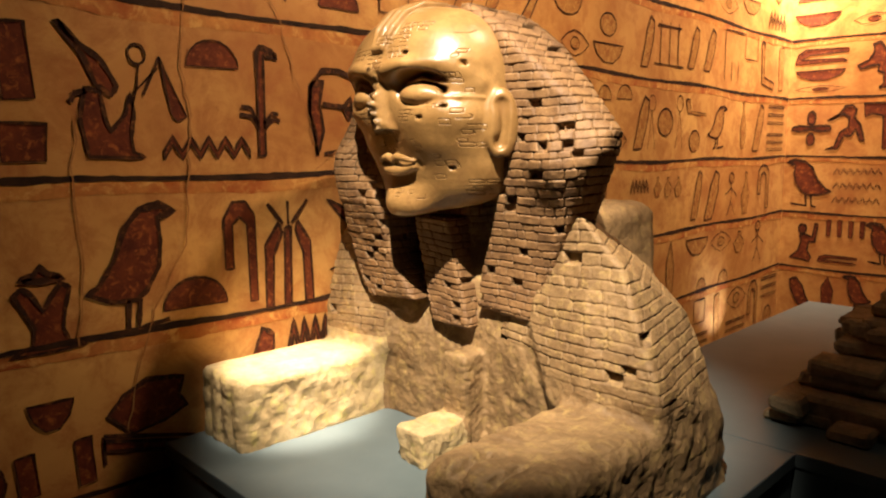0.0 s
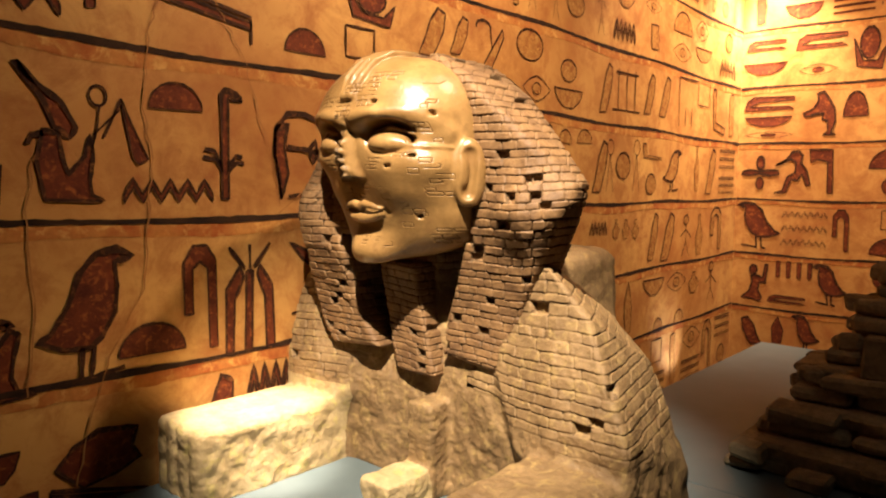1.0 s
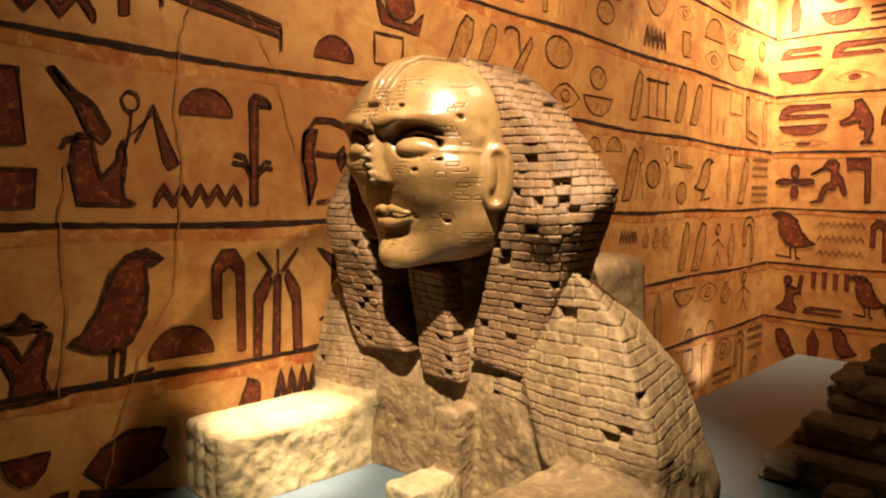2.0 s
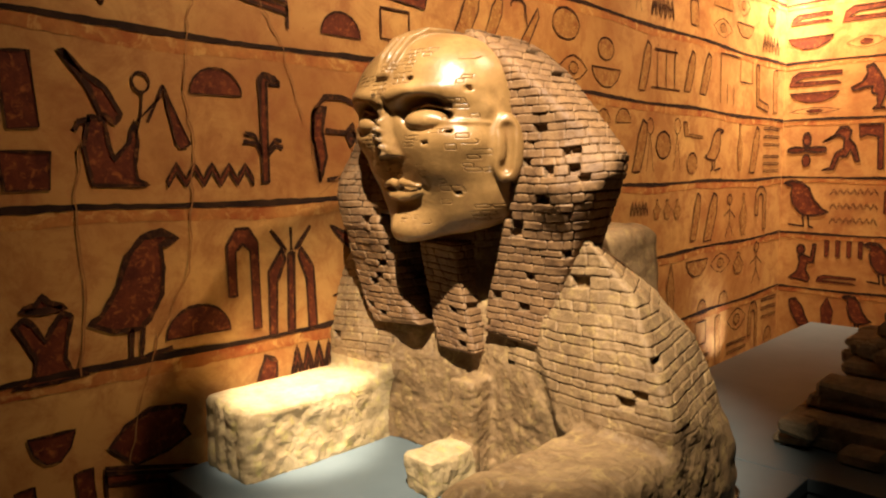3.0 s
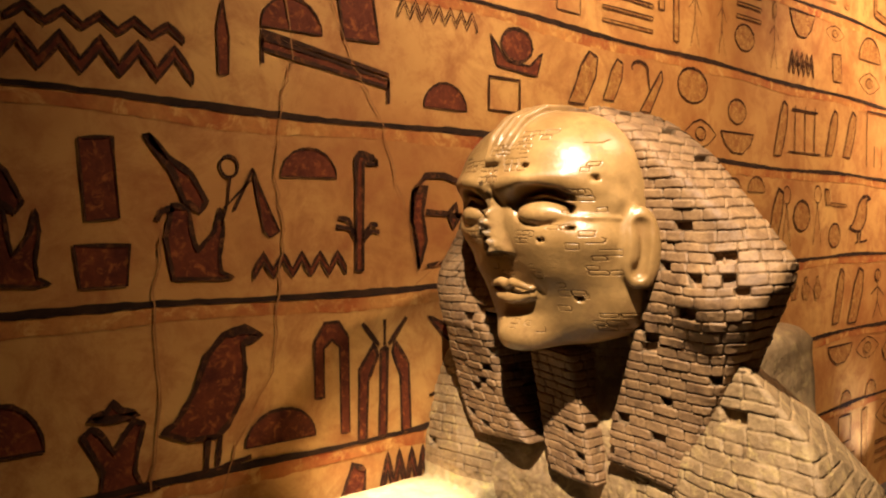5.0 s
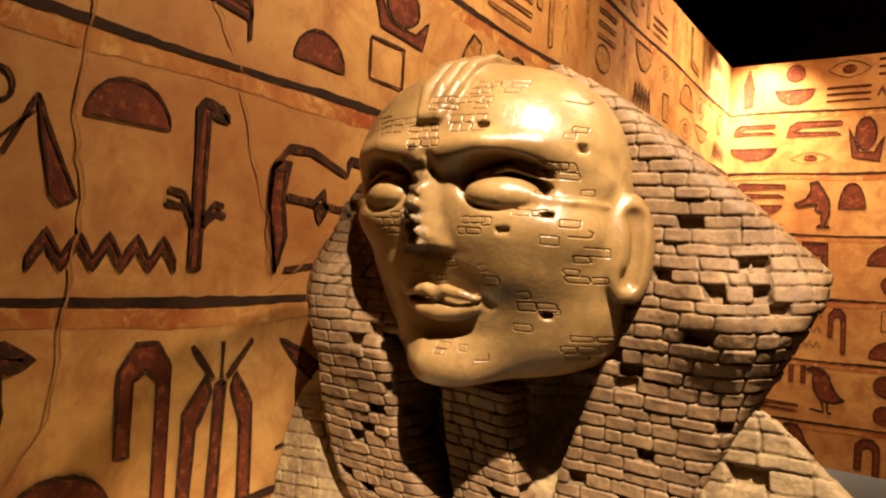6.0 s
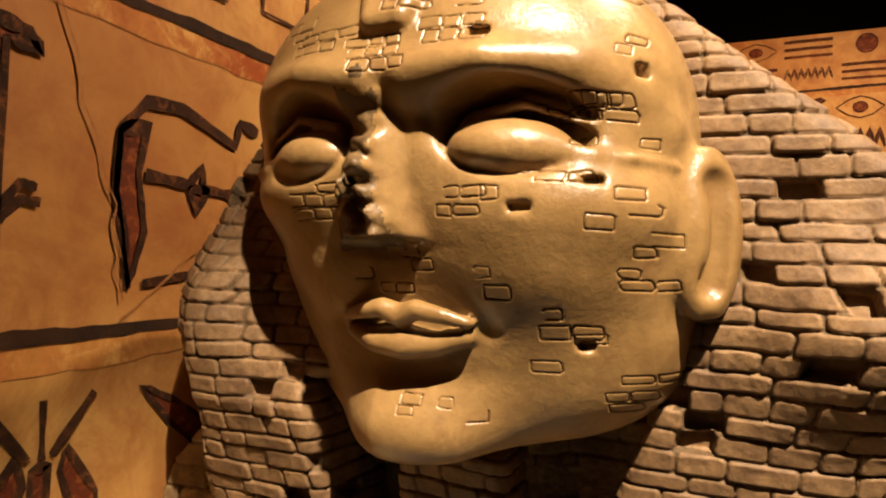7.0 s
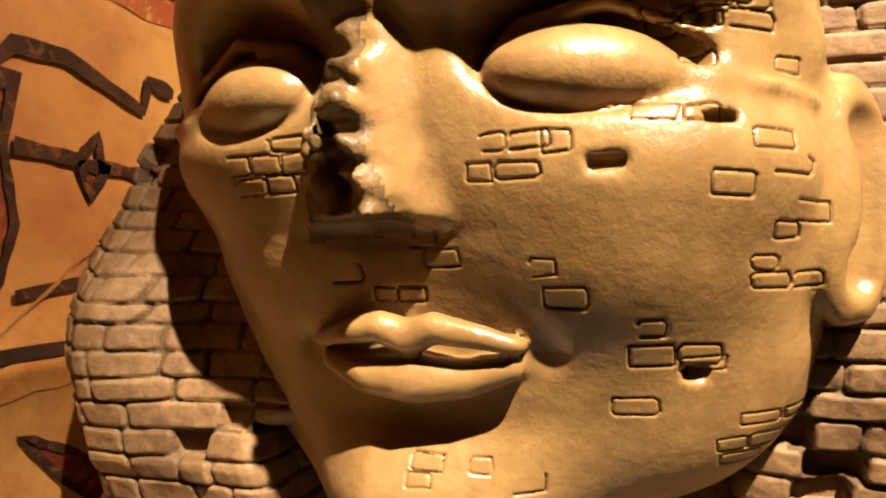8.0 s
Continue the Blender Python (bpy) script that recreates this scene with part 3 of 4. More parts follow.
def scale_from_camera(p):
    """Head and shoulders scaled up about the camera's eye, to fit its view."""
    camera_eye = np.array((1.022, -0.814, 1.509))
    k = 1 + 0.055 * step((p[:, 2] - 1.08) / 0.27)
    p = camera_eye + (p - camera_eye) * k[:, None]
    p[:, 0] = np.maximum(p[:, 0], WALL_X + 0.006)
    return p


BLOB_V = [scale_from_camera(p) for p in BLOB_V]
me = mesh_of("sphinx_statue", np.concatenate(BLOB_V).tolist(), np.concatenate(BLOB_F).tolist(), (M_FACE, M_BRICK, M_MORTAR, M_STONE, M_LIT_STONE, M_GROOVE, M_NOSE), np.concatenate(BLOB_M), np.concatenate(BLOB_S))
sphinx = tagged(new("sphinx_statue", me), "brown sphinx statue of moulded brick with a broken nose", "statue")


# ---- the painted walls ----
def wall_point(wall, s, z, lift):
    return (WALL_X + lift, s, z) if wall is wall_west else (s, END_Y - lift, z)


def ribbon(points, widths, closed=False):
    """Outline strip of a stroke: verts in the wall's plane and faces."""
    p = np.array(points, float)
    if closed:
        p = np.vstack([p, p[:1]])
        widths = list(widths) + [widths[0]]
    d = np.gradient(p, axis=0)
    if closed:
        d[0] = d[-1] = p[1] - p[-2]
    n = np.stack([-d[:, 1], d[:, 0]], 1)
    n /= np.maximum(np.linalg.norm(n, axis=1)[:, None], 1e-9)
    w = np.array(widths)[:, None] / 2
    m = len(p)
    return np.vstack([p + n * w, p - n * w]), [(k, k + 1, m + k + 1, m + k) for k in range(m - 1)]


def dense(points, closed, n=4):
    p = list(points) + ([points[0]] if closed else [])
    out = []
    for a, b in zip(p[:-1], p[1:]):
        out += [(a[0] + (b[0] - a[0]) * k / n, a[1] + (b[1] - a[1]) * k / n) for k in range(n)]
    return out if closed else out + [p[-1]]


def arc(cx, cy, rx, ry, a0, a1, n=10):
    return [(cx + rx * math.cos(radians(a0 + (a1 - a0) * k / n)), cy + ry * math.sin(radians(a0 + (a1 - a0) * k / n))) for k in range(n + 1)]


def teeth(n, base, top, thick):
    up = [(k / (2 * n), top if k % 2 else base) for k in range(2 * n + 1)]
    return up + [(x, y - thick) for x, y in reversed(up)]


# each kind: shapes in a unit box, as (points, closed, filled)
BIRD = [(0.0, 0.36), (0.12, 0.4), (0.3, 0.6), (0.42, 0.84), (0.58, 0.97), (0.8, 1.0), (0.96, 0.95), (0.78, 0.9), (0.8, 0.72), (0.76, 0.52), (0.62, 0.34), (0.5, 0.27), (0.24, 0.28)]
FEATHER = [(0.1, 0.0), (0.3, 0.35), (0.45, 0.7), (0.7, 0.98), (0.95, 0.9), (0.9, 0.55), (0.7, 0.2), (0.55, 0.0)]
SEATED = [(0.1, 0.0), (0.15, 0.45), (0.3, 0.7), (0.2, 0.85), (0.4, 1.0), (0.62, 0.92), (0.6, 0.72), (0.72, 0.5), (0.55, 0.38), (0.85, 0.3), (0.95, 0.0), (0.7, 0.04), (0.66, 0.2), (0.4, 0.22), (0.42, 0.0)]
KINDS = {
    "dome": [(arc(0.5, 0, 0.5, 1, 0, 180), True, True)],
    "zig": [(teeth(5, 0.35, 1.0, 0.35), True, True)],
    "zigs": [(teeth(7, 0.4, 0.9, 0.2), True, False)],
    "reed": [([(0.2, 0), (0.8, 0.02), (0.9, 0.5), (0.5, 1), (0.1, 0.6)], True, True)],
    "rect": [([(0.15, 0), (1, 0.03), (0.85, 1), (0, 0.97)], True, True)],
    "block": [([(0.1, 0), (0.95, 0.02), (1, 0.98), (0, 1)], True, True)],
    "square": [([(0, 0), (1, 0), (1, 1), (0, 1)], True, False)],
    "bench": [([(0, 0.45), (0, 1), (1, 0.55), (1, 0)], False, False), ([(0, 0.9), (1, 0.45), (1, 0.3), (0, 0.7)], True, True)],
    "pot": [(arc(0.5, 0.62, 0.3, 0.36, 0, 360, 14), True, True), ([(0, 0.75), (0.12, 0.1), (0.9, 0.0), (1, 0.55), (0.75, 0.2), (0.3, 0.22)], True, True)],
    "feather": [(FEATHER, True, True)],
    "crook": [(arc(0.3, 0.85, 0.25, 0.15, 200, -20, 8) + [(0.6, 0.4)], False, False), ([(0.3, 0), (0.95, 0.9), (1, 0.7), (0.6, 0)], True, True)],
    "ball": [(arc(0.5, 0.5, 0.5, 0.5, 0, 360, 16), True, True)],
    "bowl": [([(0, 1), (1, 1), (0.88, 0.45), (0.65, 0.08), (0.35, 0.08), (0.12, 0.45)], True, True)],
    "jackal": [([(0.0, 1.0), (0.25, 0.85), (0.5, 0.74), (0.68, 0.55), (0.6, 0.48), (0.42, 0.55), (0.3, 0.74)], True, True),
               ([(0.28, 0.52), (0.46, 0.5), (0.5, 0.32), (0.56, 0.2), (0.76, 0.34), (0.84, 0.5), (0.88, 0.36), (0.82, 0.16), (0.84, 0.05), (1, 0.01), (0.84, 0.0), (0.28, 0.02), (0.2, 0.3)], True, True),
               ([(0.1, 0.42), (0.16, 0.48), (0.3, 0.5)], False, False)],
    "loop": [(arc(0.35, 0.84, 0.24, 0.15, 0, 360, 14), True, False), ([(0.38, 0.7), (0.3, 0.35), (0.12, 0.0)], False, False), ([(0.2, 0.25), (0.95, 0.66)], False, False)],
    "wedge": [([(0.3, 1), (0.5, 0.7), (1, 0.08), (0.72, 0.0), (0.58, 0.1), (0.4, 0.6)], True, True), ([(0.3, 1), (-0.2, 0.4)], False, False)],
    "staff": [([(0.34, 0.0), (0.34, 0.95), (0.4, 1.0), (0.62, 0.97), (0.72, 0.92), (0.46, 0.93), (0.46, 0.0)], True, True),
              ([(0.34, 0.25), (0.24, 0.36), (0.0, 0.38)], False, False), ([(0.34, 0.3), (0.2, 0.44), (0.04, 0.45)], False, False), ([(0.46, 0.25), (0.6, 0.34), (0.75, 0.33)], False, False), ([(0.46, 0.3), (0.6, 0.4), (0.72, 0.39)], False, False)],
    "animal": [(([(0.12, 0.0), (0.1, 0.3), (0.04, 0.5), (0.06, 0.8), (0.2, 0.97), (0.4, 0.98), (0.78, 0.85), (0.8, 1.0), (0.95, 0.96)]), False, False), ([(0.12, 0.0), (0.2, 0.3), (0.16, 0.6), (0.2, 0.86), (0.06, 0.8), (0.04, 0.5)], True, True),
               ([(0.2, 0.6), (0.45, 0.58), (0.55, 0.68), (0.56, 0.56), (0.82, 0.55)], False, False), ([(0.46, 0.56), (0.52, 0.42), (0.58, 0.56)], True, True), ([(0.2, 0.03), (0.5, 0.08), (0.7, 0.2), (0.95, 0.15)], False, False)],
    "bird": [(BIRD, True, True), ([(0.42, 0.28), (0.4, 0.05), (0.3, 0.02)], False, False), ([(0.54, 0.28), (0.5, 0.04), (0.85, 0.08)], False, False)],
    "owl": [(BIRD, True, True), ([(0.42, 0.28), (0.4, 0.0)], False, False), ([(0.54, 0.28), (0.52, 0.0), (0.72, 0.0)], False, False)],
    "arch": [([(0, 0.35), (0.02, 0.85), (0.3, 1), (0.7, 1), (0.98, 0.85), (1, 0.0), (0.75, 0.0), (0.72, 0.78), (0.5, 0.85), (0.28, 0.78), (0.26, 0.35)], True, True)],
    "plant": [([(0.42, 0.75), (0.38, 0.0), (0.52, 0.0), (0.55, 0.75)], True, True), ([(0.0, 0.0), (0.02, 0.6), (0.3, 0.8), (0.36, 0.7), (0.18, 0.5), (0.15, 0.0)], True, True), ([(0.82, 0.0), (0.8, 0.5), (0.64, 0.72), (0.7, 0.8), (0.97, 0.6), (1, 0.0)], True, True),
              ([(0.4, 0.78), (0.08, 0.98)], False, False), ([(0.5, 0.78), (0.5, 1.0)], False, False), ([(0.58, 0.78), (0.92, 1.0)], False, False)],
    "sack": [([(0, 1), (0.25, 0.5), (0.5, 0.12), (1, 0.0), (1, 0.2), (0.6, 0.4), (0.3, 0.75)], True, True)],
    "fish": [([(0, 0), (0.5, 0.55), (1, 1)], False, False), ([(0, 0), (0.5, 0.16), (1, 0.12)], False, False)],
    "lotus": [([(0.1, 0.7), (0.2, 0.78), (0.32, 0.7), (0.46, 0.48), (0.58, 0.66), (0.7, 0.79), (0.82, 0.74), (0.74, 0.48), (0.7, 0.25), (0.78, 0.1), (1, 0.02), (0.6, 0.0), (0.0, 0.0), (0.3, 0.1), (0.34, 0.3), (0.22, 0.5)], True, True), ([(0.18, 0.87), (0.38, 0.91), (0.45, 1.0), (0.54, 0.91), (0.76, 0.85), (0.45, 0.84)], True, True)],
    "ibis": [([(0.0, 0.66), (0.3, 0.8), (0.45, 0.98), (0.62, 1.0), (0.74, 0.9), (0.7, 0.72), (0.86, 0.55), (0.98, 0.2), (0.88, 0.2), (0.74, 0.46), (0.62, 0.3), (0.45, 0.32), (0.32, 0.02), (0.0, 0.0), (0.22, 0.07), (0.34, 0.38), (0.55, 0.5), (0.56, 0.74), (0.42, 0.82)], True, True)],
    "kneel": [([(0.0, 0.05), (0.3, 0.25), (0.4, 0.5), (0.35, 0.65), (0.5, 0.7), (0.76, 0.62), (0.86, 0.98), (0.94, 0.96), (0.86, 0.5), (0.66, 0.5), (0.6, 0.3), (0.76, 0.1), (0.7, 0.0), (0.35, 0.05)], True, True), (arc(0.42, 0.82, 0.14, 0.12, 0, 360, 10), True, True)],
    "leaning": [([(0.0, 0.52), (0.3, 0.62), (0.42, 0.8), (0.4, 0.95), (0.58, 1.0), (0.7, 0.86), (0.9, 0.6), (0.92, 0.3), (0.82, 0.05), (0.95, 0.0), (0.6, 0.0), (0.72, 0.08), (0.7, 0.32), (0.56, 0.36), (0.58, 0.5), (0.4, 0.5), (0.1, 0.44)], True, True)],
    "slab": [([(0.0, 0.0), (0.06, 0.7), (0.2, 1.0), (1.0, 0.92), (1.0, 0.66), (0.3, 0.6), (0.12, 0.3), (0.9, 0.22), (1.0, 0.0)], True, True)],
    "chair": [([(0.0, 1.0), (0.95, 1.0), (1.0, 0.0), (0.78, 0.0), (0.76, 0.72), (0.3, 0.78), (0.06, 0.7)], True, True)],
    "leafcross": [(arc(0.5, 0.8, 0.1, 0.2, 0, 360, 10), True, True), (arc(0.5, 0.18, 0.1, 0.18, 0, 360, 10), True, True), ([(0.0, 0.46), (0.2, 0.42), (0.48, 0.46), (0.8, 0.4), (1.0, 0.46), (0.98, 0.56), (0.75, 0.58), (0.48, 0.54), (0.2, 0.58), (0.02, 0.54)], True, True)],
    "basket": [([(0, 0.45), (0.2, 0.78), (0.5, 1.0), (0.98, 0.9), (0.9, 0.55), (1, 0.3), (0.7, 0.1), (0.3, 0.0)], True, True)],
    "loopv": [(arc(0.5, 0.85, 0.32, 0.15, 0, 360, 12), True, False), ([(0.5, 0.7), (0.15, 0.0)], False, False), ([(0.5, 0.7), (0.85, 0.0)], False, False)],
    "leg": [([(0, 1), (0.1, 0.1), (1, 0.0), (1, 0.15), (0.25, 0.25), (0.2, 1)], True, True)],
    "jar": [([(0.35, 1), (0.65, 1), (0.6, 0.8), (1, 0.5), (0.75, 0.05), (0.25, 0.05), (0, 0.5), (0.4, 0.8)], True, True)],
    "man": [(arc(0.5, 0.88, 0.2, 0.12, 0, 360, 10), True, True), ([(0.5, 0.76), (0.5, 0.35), (0.15, 0.0)], False, False), ([(0.5, 0.35), (0.85, 0.0)], False, False), ([(0.0, 0.5), (0.5, 0.65), (1, 0.45)], False, False)],
    "eye": [([(0, 0.5), (0.25, 0.85), (0.5, 1), (0.75, 0.85), (1, 0.5), (0.75, 0.15), (0.5, 0.0), (0.25, 0.15)], True, False), (arc(0.5, 0.5, 0.16, 0.24, 0, 360, 10), True, True)],
    "gate": [([(0, 0), (1, 0)], False, False), ([(0.1, 0.85), (0.9, 0.85)], False, False)] + [([(u, 0), (u, 0.95)], False, False) for u in (0.2, 0.5, 0.8)],
    "frame": [([(0, 0), (0, 1), (0.6, 1), (0.6, 0.5), (1, 0.5), (1, 1)], False, False), ([(0.2, 0.0), (0.2, 0.4)], False, False), ([(0.4, 0.0), (0.4, 0.4)], False, False)],
    "bars": [([(0, v - 0.06), (0.5, v - 0.04), (1, v - 0.06), (1, v + 0.05), (0.5, v + 0.06), (0, v + 0.05)], True, True) for v in (0.08, 0.5, 0.92)],
    "sticks": [([(u - 0.05, 0), (u + 0.05, 0), (u + 0.06, 1), (u - 0.06, 1)], True, True) for u in (0.08, 0.36, 0.64, 0.92)],
    "cross": [([(0.0, 0.45), (0.4, 0.4), (0.4, 0.0), (0.6, 0.0), (0.6, 0.4), (1, 0.45), (1, 0.58), (0.6, 0.62), (0.58, 1), (0.42, 1), (0.4, 0.62), (0.0, 0.58)], True, True)],
    "seated": [(SEATED, True, True)],
}
SLIM = ("bars", "sticks", "eye", "loopv", "man", "gate", "frame", "zigs", "jar")


def glyph(wall, kind, s0, z0, s1, z1, r):
    """One painted sign, fill and brush outline, on the wall."""
    verts, faces, index = [], [], []
    ds, dz = s1 - s0, z1 - z0
    w = min(0.012, max(0.004, 0.075 * min(abs(ds), dz))) * (0.7 if kind in SLIM else 1.0)
    if wall is wall_west and s0 > 0.55:
        w *= 0.8
    if kind == "zig":
        w *= 1.4
    lifts = (0.0015, 0.003)

    def put(v2, fs, lift, mat):
        base = len(verts)
        verts.extend(wall_point(wall, a, b, lift) for a, b in v2)
        for f in fs:
            faces.append(tuple(base + i for i in f))
            index.append(mat)

    for pts, closed, filled in KINDS[kind]:
        p = [(s0 + u * ds + r.uniform(-1, 1) * w * 0.12, z0 + v * dz + r.uniform(-1, 1) * w * 0.12) for u, v in pts]
        if filled:
            put(p, [tuple(range(len(p)))], lifts[0], 0)
        d = dense(p, closed)
        thick = []
        for k, (a, b) in enumerate(d):
            q = d[(k + 1) % len(d)]
            flat = abs(q[0] - a) / (math.hypot(q[0] - a, q[1] - b) + 1e-9)
            high = (b - z0) / max(dz, 1e-6)
            thick.append(w * (0.62 + 0.75 * flat * high * (1 if filled else 0.5)) * r.uniform(0.75, 1.25) * (1.0 if filled else 1.2))
        v2, fs = ribbon(d, thick, closed)
        put(v2, fs, lifts[1], 1)
    me = mesh_of("glyph", verts, faces, (M_FADED if wall is wall_west and s0 > 0.55 else M_RED, M_INK), index)
    ob = new("glyph", me)
    ob.parent = wall
    return ob


r = random.Random(4)
WEST = [
    ("zig", -0.555, 1.926, -0.288, 1.959),
    ("zig", -0.571, 1.857, -0.274, 1.920),
    ("reed", -0.233, 1.881, -0.204, 2.020),
    ("dome", -0.147, 1.981, -0.020, 2.044),
    ("rect", 0.015, 1.983, 0.111, 2.076),
    ("bench", -0.144, 1.864, 0.134, 1.971),
    ("zigs", 0.157, 2.034, 0.376, 2.098),
    ("pot", 0.417, 1.971, 0.585, 2.079),
    ("dome", 0.225, 1.866, 0.345, 1.923),
    ("square", 0.412, 1.877, 0.510, 1.955),
    ("feather", 0.665, 1.919, 0.796, 2.061),
    ("feather", 0.801, 1.939, 0.899, 2.056),
    ("crook", 0.924, 1.922, 1.072, 2.061),
    ("ball", 1.144, 1.970, 1.297, 2.074),
    ("ball", 1.413, 1.926, 1.518, 2.005),
    ("bowl", 1.373, 1.827, 1.567, 1.897),
    ("jackal", -0.617, 1.516, -0.502, 1.758),
    ("rect", -0.459, 1.619, -0.398, 1.758),
    ("block", -0.469, 1.509, -0.384, 1.579),
    ("jackal", -0.355, 1.512, -0.205, 1.768),
    ("loop", -0.236, 1.608, -0.166, 1.738),
    ("wedge", -0.188, 1.587, -0.114, 1.715),
    ("dome", -0.111, 1.703, 0.009, 1.759),
    ("zig", -0.167, 1.508, 0.029, 1.558),
    ("staff", 0.007, 1.514, 0.143, 1.756),
    ("animal", 0.181, 1.512, 0.423, 1.721),
    ("bird", -0.337, 1.155, -0.148, 1.418),
    ("dome", -0.188, 1.192, -0.043, 1.256),
    ("arch", -0.045, 1.183, 0.034, 1.413),
    ("plant", 0.054, 1.160, 0.185, 1.409),
    ("sack", 0.233, 1.314, 0.403, 1.406),
    ("fish", 0.235, 1.229, 0.403, 1.288),
    ("dome", 0.243, 1.137, 0.384, 1.170),
    ("lotus", -0.476, 1.151, -0.343, 1.314),
    ("dome", -0.644, 1.254, -0.516, 1.336),
    ("bowl", -0.458, 0.993, -0.375, 1.052),
    ("basket", -0.316, 0.948, -0.150, 1.056),
    ("rect", -0.485, 0.874, -0.446, 0.961),
    ("rect", -0.381, 0.869, -0.344, 0.967),
    ("dome", -0.630, 1.007, -0.519, 1.048),
    ("bench", -0.325, 0.847, -0.137, 0.957),
    ("dome", 1.410, 1.702, 1.496, 1.753),
    ("dome", 1.535, 1.709, 1.643, 1.761),
    ("feather", 1.643, 1.523, 1.772, 1.730),
    ("loopv", 1.749, 1.523, 1.830, 1.734),
    ("ball", 1.839, 1.575, 1.958, 1.685),
    ("loopv", 1.972, 1.524, 2.057, 1.742),
    ("leg", 2.067, 1.664, 2.249, 1.730),
    ("bird", 2.275, 1.517, 2.469, 1.710),
    ("zig", 1.647, 1.349, 1.777, 1.405),
    ("jar", 1.827, 1.325, 1.883, 1.408),
    ("jar", 1.907, 1.321, 1.970, 1.406),
    ("jar", 1.995, 1.317, 2.056, 1.404),
    ("feather", 2.137, 1.215, 2.246, 1.430),
    ("feather", 2.258, 1.205, 2.421, 1.427),
    ("man", 2.483, 1.205, 2.611, 1.409),
    ("jar", 2.664, 1.194, 2.753, 1.406),
    ("bowl", 2.115, 1.048, 2.327, 1.125),
    ("eye", 2.353, 1.044, 2.570, 1.136),
    ("jar", 2.604, 1.014, 2.725, 1.120),
    ("man", 2.809, 0.947, 2.957, 1.155),
    ("dome", 2.229, 0.872, 2.327, 0.938),
    ("dome", 2.449, 0.881, 2.557, 0.950),
    ("feather", 1.684, 1.838, 1.793, 2.033),
    ("gate", 1.793, 1.856, 2.029, 2.032),
    ("feather", 2.056, 1.857, 2.170, 2.034),
    ("feather", 2.198, 1.856, 2.326, 2.040),
    ("frame", 2.418, 1.828, 2.771, 2.052),
    ("eye", 2.049, 2.287, 2.205, 2.345),
    ("ball", 1.448, 2.165, 1.562, 2.249),
    ("rect", 2.111, 2.137, 2.190, 2.242),
    ("bowl", 2.579, 2.145, 2.777, 2.211),
]
NORTH = [
    ("bird", -0.187, 1.210, -0.420, 1.460),
    ("zigs", -0.181, 1.375, 0.035, 1.425),
    ("zigs", -0.181, 1.302, 0.035, 1.352),
    ("zigs", -0.181, 1.228, 0.035, 1.278),
    ("arch", 0.062, 1.225, 0.136, 1.432),
    ("kneel", -0.374, 0.927, -0.232, 1.134),
    ("sticks", -0.203, 1.068, -0.017, 1.151),
    ("bird", 0.144, 0.938, -0.023, 1.148),
    ("slab", -0.236, 0.930, -0.047, 0.968),
    ("feather", -0.241, 0.688, -0.371, 0.836),
    ("reed", -0.214, 0.708, -0.139, 0.854),
    ("bird", 0.032, 0.680, -0.107, 0.872),
    ("leafcross", -0.399, 1.535, -0.209, 1.709),
    ("ibis", -0.229, 1.514, -0.049, 1.732),
    ("chair", -0.063, 1.517, 0.051, 1.738),
    ("slab", -0.403, 1.952, -0.150, 2.023),
    ("bowl", -0.398, 1.862, -0.158, 1.915),
    ("eye", -0.398, 1.805, -0.148, 1.838),
    ("leaning", -0.106, 1.812, 0.058, 2.029),
    ("dome", 0.080, 1.90, 0.19, 2.02),
    ("slab", -0.405, 2.266, -0.205, 2.318),
    ("bowl", -0.415, 2.136, -0.195, 2.198),
    ("slab", -0.158, 2.250, 0.080, 2.322),
    ("eye", -0.137, 2.115, 0.043, 2.171),
    ("pot", 0.11, 2.12, 0.25, 2.33),
]
taken = {wall_west: [], wall_north: []}
for wall, rows in ((wall_west, WEST), (wall_north, NORTH)):
    for kind, s0, z0, s1, z1 in rows:
        glyph(wall, kind, s0, z0, s1, z1, r)
        taken[wall].append((min(s0, s1), z0, max(s0, s1), z1))

# ruled lines: black with a worn red band below, and the rows they part
LINES_WEST = [(0.84, 0.893), (1.158, 1.183), (1.471, 1.476), (1.826, 1.775), (2.13, 2.07), (2.43, 2.37)]
NORTH_Z = (0.891, 1.183, 1.476, 1.775, 2.07, 2.37)


def ruled(wall, za, zb, a, b, width, lift, mat, name, drop=0.0):
    n = int((b - a) / 0.02)
    pts, ws = [], []
    for k in range(n + 1):
        s = a + (b - a) * k / n
        z = za + (zb - za) * (s + 0.4) / 3.6
        pts.append((s, z - drop + 0.004 * math.sin(s * 7 + za * 20) + r.uniform(-0.0012, 0.0012)))
        ws.append(width * (1 + 0.25 * math.sin(s * 11 + za * 9)) * r.uniform(0.85, 1.15))
    v2, fs = ribbon(pts, ws)
    ob = new(name, mesh_of(name, [wall_point(wall, x, z, lift) for x, z in v2], fs, (mat,)))
    ob.parent = wall


for za, zb in LINES_WEST:
    ruled(wall_west, za, zb, -3.2, END_Y - 0.004, 0.03, 0.0010, M_BAND, "red_band", 0.019)
    ruled(wall_west, za, zb, -3.2, END_Y - 0.004, 0.0125, 0.0022, M_LINE, "ruled_line")
for z in NORTH_Z:
    ruled(wall_north, z, z, WALL_X + 0.004, 2.6, 0.026, 0.0010, M_BAND, "red_band", 0.016)
    ruled(wall_north, z, z, WALL_X + 0.004, 2.6, 0.011, 0.0022, M_LINE, "ruled_line")

